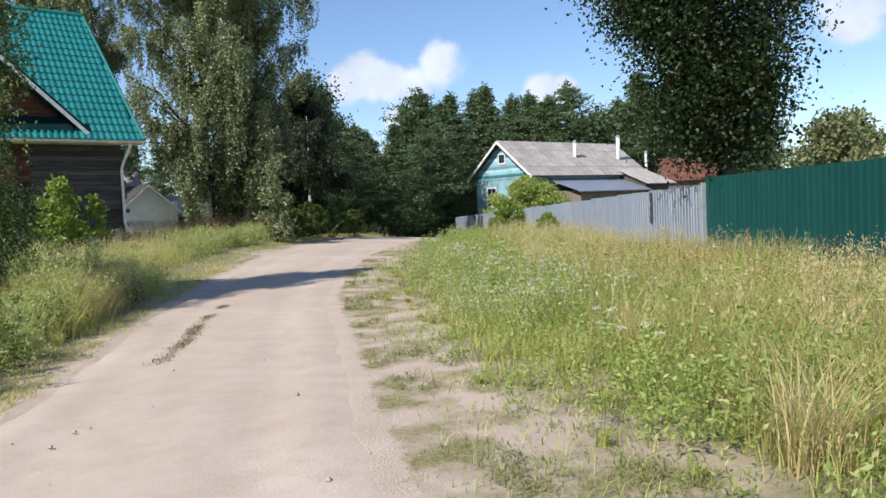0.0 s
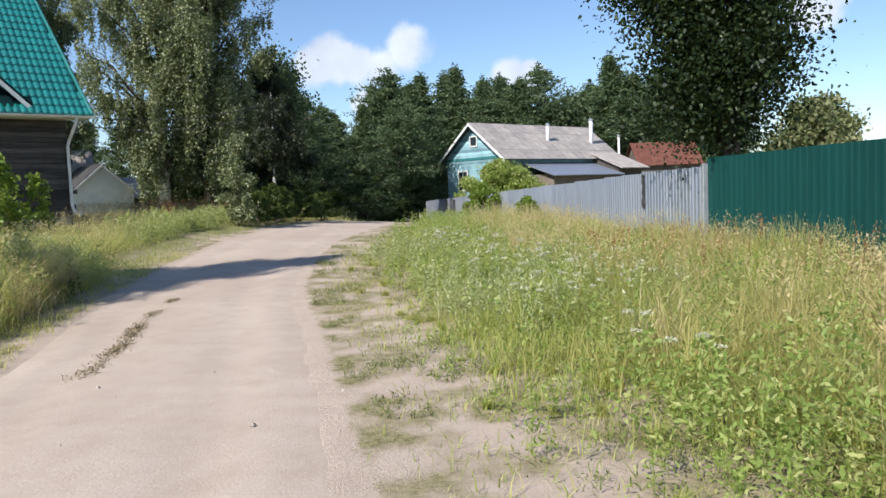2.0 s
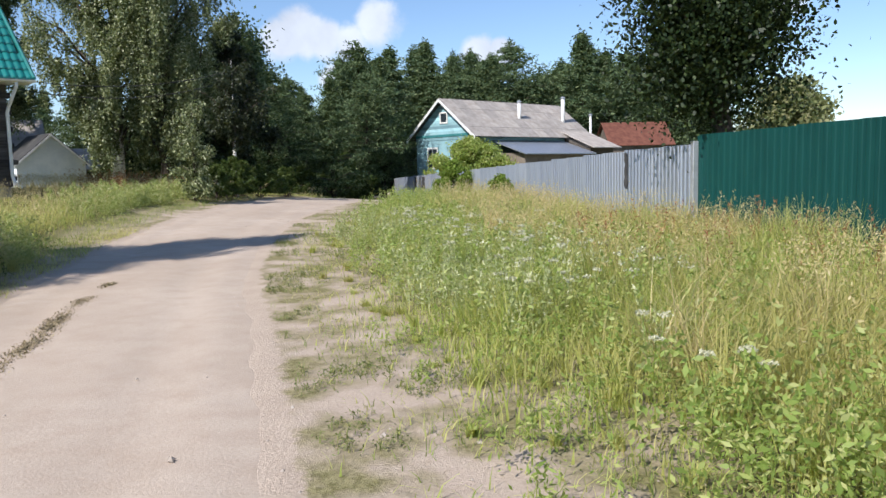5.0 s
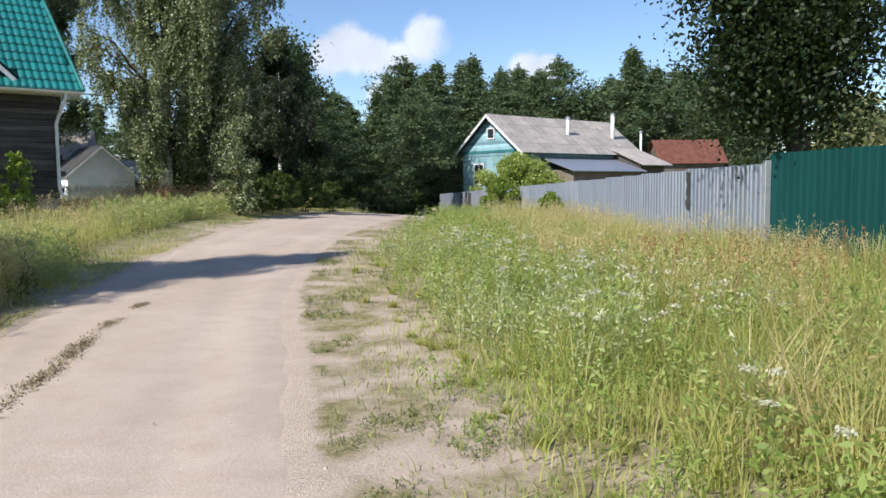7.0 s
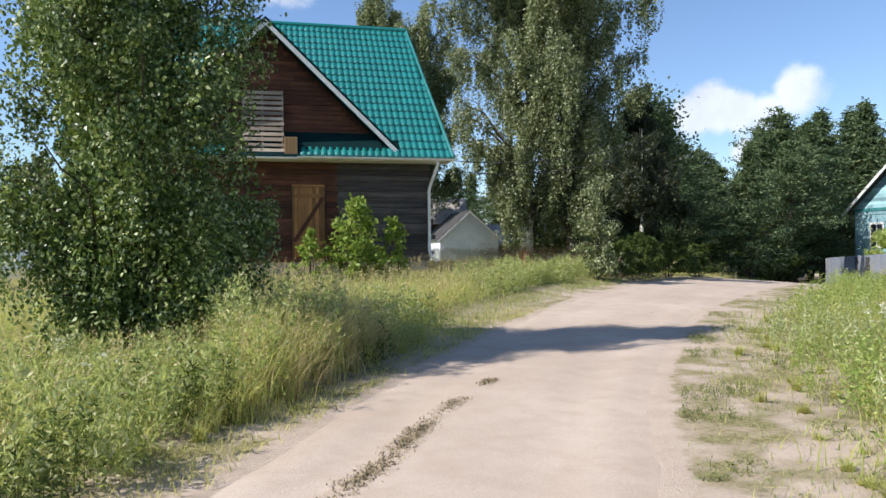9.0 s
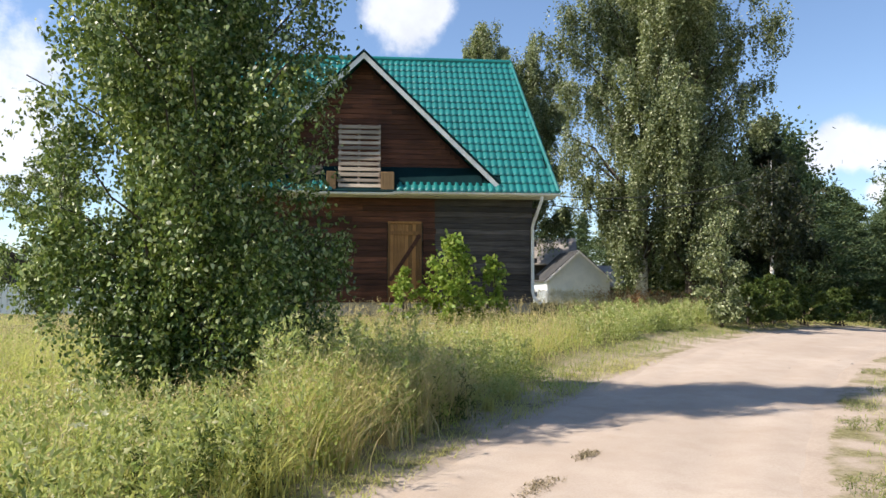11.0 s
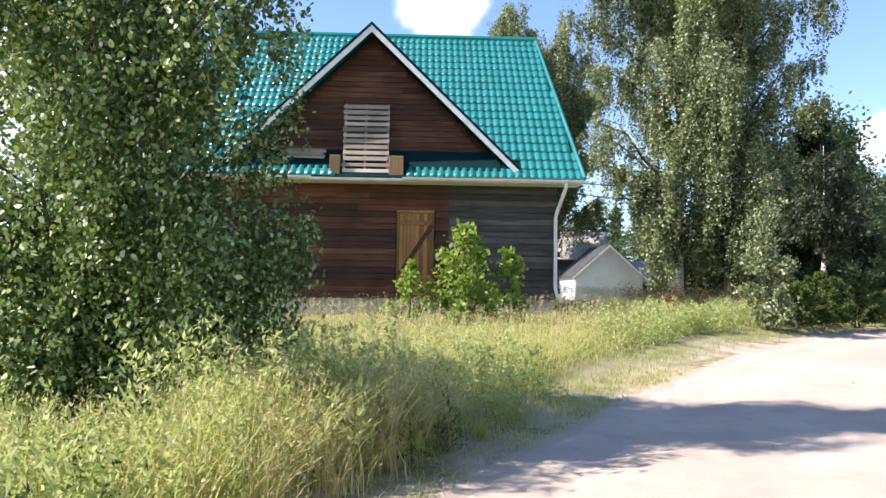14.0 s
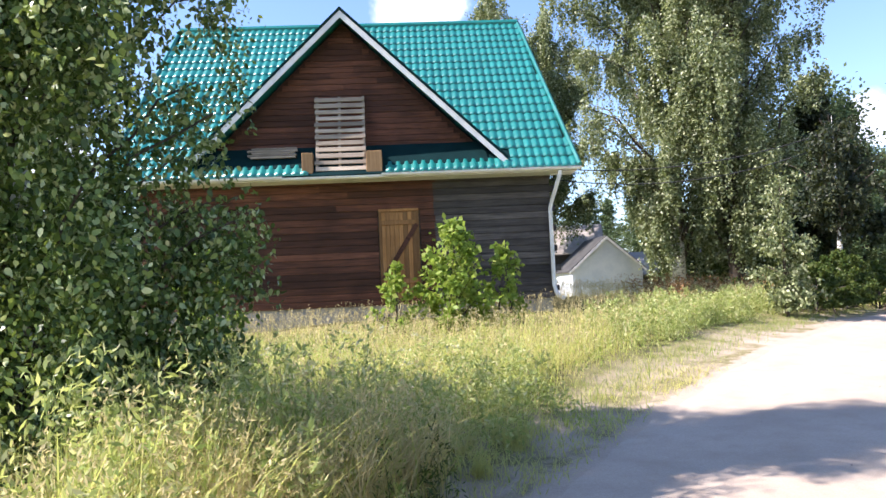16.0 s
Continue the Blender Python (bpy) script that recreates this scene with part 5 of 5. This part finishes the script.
shed = gabled("white_shed", "small whitewashed shed with a tarred gable roof", "shed", 8.25, 13.3, 2.75, 3.0, 0.3, 2.12, 3.32, M["plaster"], M["tar"], 1, 0.12)
gabled("log_outbuilding", "old grey log outbuilding behind the house", "outbuilding", 8.6, 20.5, 2.6, 2.8, 0.3, 3.35, 4.45, M["grey_wood"], M["slate"], 80, 0.4)
gabled("low_shed", "low grey-roofed shed behind the birches", "shed", 14.2, 19.0, 4.0, 7.0, 0.2, 2.0, 2.95, M["old_wood"], M["slate"], 80, 0.3)


# ---- fences ----
def sheet_mesh(name, width, tall, ribs, depth, material):
    """A profiled metal sheet with real ribs and thickness."""
    n = ribs * 4
    xs, ds = [], []
    for i in range(ribs):
        a = width * i / ribs
        p = width / ribs
        for u, d in ((0.0, 0.0), (0.42, 0.0), (0.54, depth), (0.88, depth)):
            xs.append(a + u * p)
            ds.append(d)
    xs.append(width)
    ds.append(0.0)
    verts, faces = [], []
    for z in (0.0, tall):
        for off in (0.0, 0.004):
            for x, d in zip(xs, ds):
                verts.append((x, -d + off, z))
    k = len(xs)
    for i in range(k - 1):
        faces.append((i, i + 1, 2 * k + i + 1, 2 * k + i))
        faces.append((k + i + 1, k + i, 3 * k + i, 3 * k + i + 1))
        faces.append((2 * k + i, 2 * k + i + 1, 3 * k + i + 1, 3 * k + i))
    me = mesh_from(name, verts, faces)
    me.materials.append(material)
    return me


def metal_fence(name, label, a, b, za, zb, tall, sheet, postm, wide=1.13):
    a, b = np.array(a, float), np.array(b, float)
    L = np.linalg.norm(b - a)
    d = (b - a) / L
    rz = math.degrees(math.atan2(d[1], d[0]))
    root = thing(name, label, "fence")
    k = int(math.ceil(L / wide))
    rng = random.Random(len(label))
    for i in range(k):
        s = min(i * wide, L - wide * 0.98)
        p = a + d * s
        top = za + (zb - za) * s / L + rng.uniform(-0.015, 0.015)
        put("metal_sheet", sheet, None, root, pose(p[0], p[1], top - tall, 0, rng.uniform(-0.08, 0.08), rz))
    for i in range(0, k + 1, 2):
        s = min(i * wide, L)
        p = a + d * s + np.array([-d[1], d[0]]) * (0.06 if name == "green_fence" else 0.06)
        top = za + (zb - za) * s / L
        part("post", box(-0.03, 0.03, -0.03, 0.03, top - tall - 0.3, top - 0.03, 0.005), postm, root, "", pose(p[0], p[1], 0, 0, 0, rz))
    for off in (0.35, tall - 0.35):
        n = np.array([-d[1], d[0]]) * 0.03
        p, q = a + n, b + n
        part("rail", tube([(p[0], p[1], za - off), (q[0], q[1], zb - off)], [0.02, 0.02], 4), postm, root)
    return root


grey_mesh = sheet_mesh("grey_metal_sheet", 1.15, 2.15, 8, 0.022, M["grey_sheet"])
green_mesh = sheet_mesh("green_metal_sheet", 1.15, 2.15, 8, 0.007, M["green_sheet"])
grey_fence = metal_fence("grey_fence", "grey profiled metal sheet fence along the meadow", (31.0, 16.3), (10.2, -16.6), 0.94, 1.78, 2.15, grey_mesh, M["post_metal"])
metal_fence("side_fence", "grey metal sheet fence turning the far corner", (31.05, 16.35), (43, 22), 0.94, 0.95, 2.15, grey_mesh, M["post_metal"])
metal_fence("green_fence", "dark green profiled metal sheet fence", (10.15, -16.7), (3.2, -30.5), 1.90, 2.05, 2.15, green_mesh, M["post_metal"])


def fence_patch(s, wide, top, bottom, seed):
    """A ragged dark patch laid over a grey sheet to darken it there."""
    rng = random.Random(seed)
    p = FENCE_A + FDIR * s
    n = 9
    left = [(-wide * rng.uniform(0.2, 0.6), bottom + (top - bottom) * i / n) for i in range(n + 1)]
    right = [(wide * rng.uniform(0.2, 0.6), bottom + (top - bottom) * i / n) for i in range(n, -1, -1)]
    part("dark_patch", prism(left + right, "y", 0.026, 0.034), M["tar"], grey_fence, "ragged dark patch laid over the grey sheet", pose(p[0], p[1], 0, 0, 0, math.degrees(math.atan2(FDIR[1], FDIR[0]))))


fence_patch(2.62, 0.17, 1.68, 0.95, 1)
fence_patch(27.6, 1.1, 1.08, 0.02, 2)
fence_patch(30.0, 0.8, 1.04, 0.05, 3)
tagged(part("fence_post", box(-0.05, 0.05, -0.05, 0.05, -0.2, 1.80, 0.008), M["post_metal"], None, "", pose(10.12, -16.66, 0, 0, 0, 57)), "pale square steel post between two fences", "fence post")


# ---- the blue house ----
def build_blue_house():
    h = thing("blue_house", "old pale blue wooden house with a grey slate roof", "house")
    x0, x1, yc, w = 35.2, 48.0, 15.8, 3.0
    ez, pz = 4.0, 6.35
    part("wall", prism([(yc - w, -0.9), (yc + w, -0.9), (yc + w, ez), (yc, pz - 0.1), (yc - w, ez)], "x", x0, x1), M["blue_wood"], h)
    for i in range(14):
        z = ez - 0.5 + i * 0.2
        half = w * min(1, max(0.05, (pz - 0.1 - z - 0.1) / (pz - ez)))
        part("gable_board", box(x0 - 0.03, x0 - 0.002, yc - half, yc + half, z, z + 0.19, 0.004), M["blue_wood"], h)
    part("frieze", box(x0 - 0.07, x0 - 0.032, yc - w, yc + w, ez - 0.28, ez - 0.10, 0.006), M["teal_wood"], h, "teal frieze board")
    for s in (-1.25, 1.25):
        wd = part("window", box(x0 - 0.035, x0 - 0.003, yc + s - 0.45, yc + s + 0.45, 1.6, 2.9), M["glass"], h)
        for a, b, c, d in ((-0.55, 0.55, 2.9, 3.02), (-0.55, 0.55, 1.5, 1.6), (-0.55, -0.45, 1.6, 2.9), (0.45, 0.55, 1.6, 2.9), (-0.03, 0.03, 1.6, 2.9)):
            part("casing", box(x0 - 0.07, x0 - 0.036, yc + s + a, yc + s + b, c, d, 0.005), M["white_metal"], wd)
    att = part("attic_window", box(x0 - 0.05, x0 - 0.032, yc - 0.3, yc + 0.3, 4.75, 5.35), M["glass"], h)
    for a, b, c, d in ((-0.4, 0.4, 5.35, 5.45), (-0.4, 0.4, 4.65, 4.75), (-0.4, -0.3, 4.75, 5.35), (0.3, 0.4, 4.75, 5.35)):
        part("casing", box(x0 - 0.09, x0 - 0.051, yc + a, yc + b, c, d, 0.005), M["white_metal"], att)
    s = (pz - ez) / w
    rng = random.Random(9)
    for sign in (-1, 1):
        rf = part("roof_side", prism([(yc, pz - 0.03), (yc + sign * (w + 0.5), ez - 0.5 * s - 0.03), (yc + sign * (w + 0.5), ez - 0.5 * s), (yc, pz)][::sign], "x", x0 - 0.5, x1 + 0.3), M["tar"], h)
        ang = math.atan(s)
        for r in range(4):
            for c in range(12):
                v0 = r * 1.13
                xx = x0 - 0.5 + c * 1.13
                b = box(xx, xx + 1.125, -0.02, 1.17, 0.004 + 0.012 * (r % 2), 0.022 + 0.012 * (r % 2))
                m = Matrix.Translation((0, yc + sign * (w + 0.5), ez - 0.5 * s)) @ (Matrix.Rotation(ang, 4, "X") if sign < 0 else Matrix.Rotation(math.pi, 4, "Z") @ Matrix.Translation((-2 * xx - 1.125, 0, 0)) @ Matrix.Rotation(ang, 4, "X"))
                part("slate_sheet", b, M["slate"], rf, "", m @ Matrix.Translation((0, v0 * 0.98, 0)))
        e0, e1 = Vector((0, yc, pz)), Vector((0, yc + sign * (w + 0.5), ez - 0.5 * s))
        part("barge_board", prism([(e0.y, e0.z - 0.2), (e1.y, e1.z - 0.2), (e1.y, e1.z + 0.01), (e0.y, e0.z + 0.01)][::sign], "x", x0 - 0.56, x0 - 0.51), M["white_metal"], h, "white barge board")
    for x, y, z0, z1, r in ((41.4, 14.2, 4.2, 6.25, 0.13), (46.4, 14.0, 4.1, 6.75, 0.15), (49.5, 13.6, -0.9, 5.5, 0.09)):
        ch = part("stove_pipe", tube([(x, y, z0), (x, y, z1)], [r, r], 10), M["white_metal"], h, "pale stove pipe chimney", smooth=True)
        part("pipe_cap", tube([(x, y, z1), (x, y, z1 + 0.06), (x, y, z1 + 0.16)], [r + 0.06, r + 0.06, 0.02], 10), M["post_metal"], ch)
    # lean-to on the near side
    part("annex_wall", box(37.2, 44.5, 10.1, yc - w - 0.003, -0.9, 2.45), M["old_wood"], h)
    part("annex_roof", prism([(9.7, 2.30), (yc - w + 0.1, 3.35), (yc - w + 0.1, 3.42), (9.7, 2.37)], "x", 36.8, 44.8), M["grey_sheet"], h, "pale metal lean-to roof")
    part("porch_wall", prism([(10.3, -0.8), (12.7, -0.8), (12.7, 3.9), (10.3, 2.9)], "x", 44.9, 47.8), M["old_wood"], h)
    part("porch_roof", prism([(9.8, 2.75), (12.9, 4.05), (12.9, 4.12), (9.8, 2.82)], "x", 44.6, 48.2), M["slate"], h)
    return h


build_blue_house()
gabled("red_roofed_shed", "outbuilding with a rusty red metal roof", "outbuilding", 59.5, 16.0, 4.5, 5.5, -0.8, 3.4, 5.3, M["old_wood"], M["rust"], 52, 0.3)


# ---- far side of the field ----
def board_fence():
    f = thing("board_fence", "pale weathered board fence beyond the field", "fence")
    rng = random.Random(2)
    for i in range(60):
        x = -32 + i * 0.32
        y = 24 + 0.1 * i * 0.32
        z = float(height(x, y))
        part("board", box(-0.15, 0.15, -0.015, 0.015, z - 0.1, z + 1.75 + rng.uniform(-0.05, 0.05), 0.006), M["plaster"], f, "", pose(x, y, 0, 0, 0, 5))
    return f


board_fence()
gabled("dark_barn", "dark board barn beyond the field", "barn", -23.5, 29.5, 5.5, 6.0, 0.1, 2.6, 4.2, M["grey_wood"], M["tar"], 20, 0.3)


# ---- pebbles and clods on the road ----
def build_stones():
    rng = np.random.RandomState(5)
    verts, faces = [], []
    for i in range(150):
        j = rng.randint(40, len(LINE) - 70)
        o = rng.choice([rng.uniform(-1.6, 1.6), rng.uniform(1.2, 3.6), rng.uniform(1.2, 3.6)])
        x, y = LINE[j] + NOR[j] * o + rng.uniform(-0.2, 0.2, 2)
        z = float(height(x, y)) + (0.012 if abs(o) < 1.2 else 0.0)
        r = 0.008 + 0.018 * rng.uniform() ** 3
        k = len(verts)
        for p in ((1, 0, 0), (0, 1, 0), (-1, 0, 0), (0, -1, 0), (0.2, 0.1, 0.8), (0, 0, -0.8)):
            verts.append((x + r * p[0] * rng.uniform(0.7, 1.4), y + r * p[1] * rng.uniform(0.7, 1.4), z + r * p[2]))
        for a in range(4):
            faces += [(k + a, k + (a + 1) % 4, k + 4), (k + (a + 1) % 4, k + a, k + 5)]
    tagged(put("road_pebbles", mesh_from("road_pebbles", verts, faces), M["stone"]), "small pale pebbles scattered over the sand", "pebbles", kind="stuff")


build_stones()


# ---- cables from the house to the road ----
def cable(name, label, a, b, sag):
    pts = [tuple(np.array(a) * (1 - t) + np.array(b) * t - np.array([0, 0, 4 * sag * t * (1 - t)])) for t in np.linspace(0, 1, 12)]
    tagged(part(name, tube(pts, [0.012] * 12, 5), M["tar"], None), label, "cable")


cable("power_cable", "thin dark power cable from the house eaves", (4.05, 0.6, 4.25), (10.8, 0.7, 4.9), 0.35)
cable("power_cable", "thin dark power cable from the house eaves", (4.05, 0.9, 4.05), (10.8, 0.7, 4.6), 0.45)
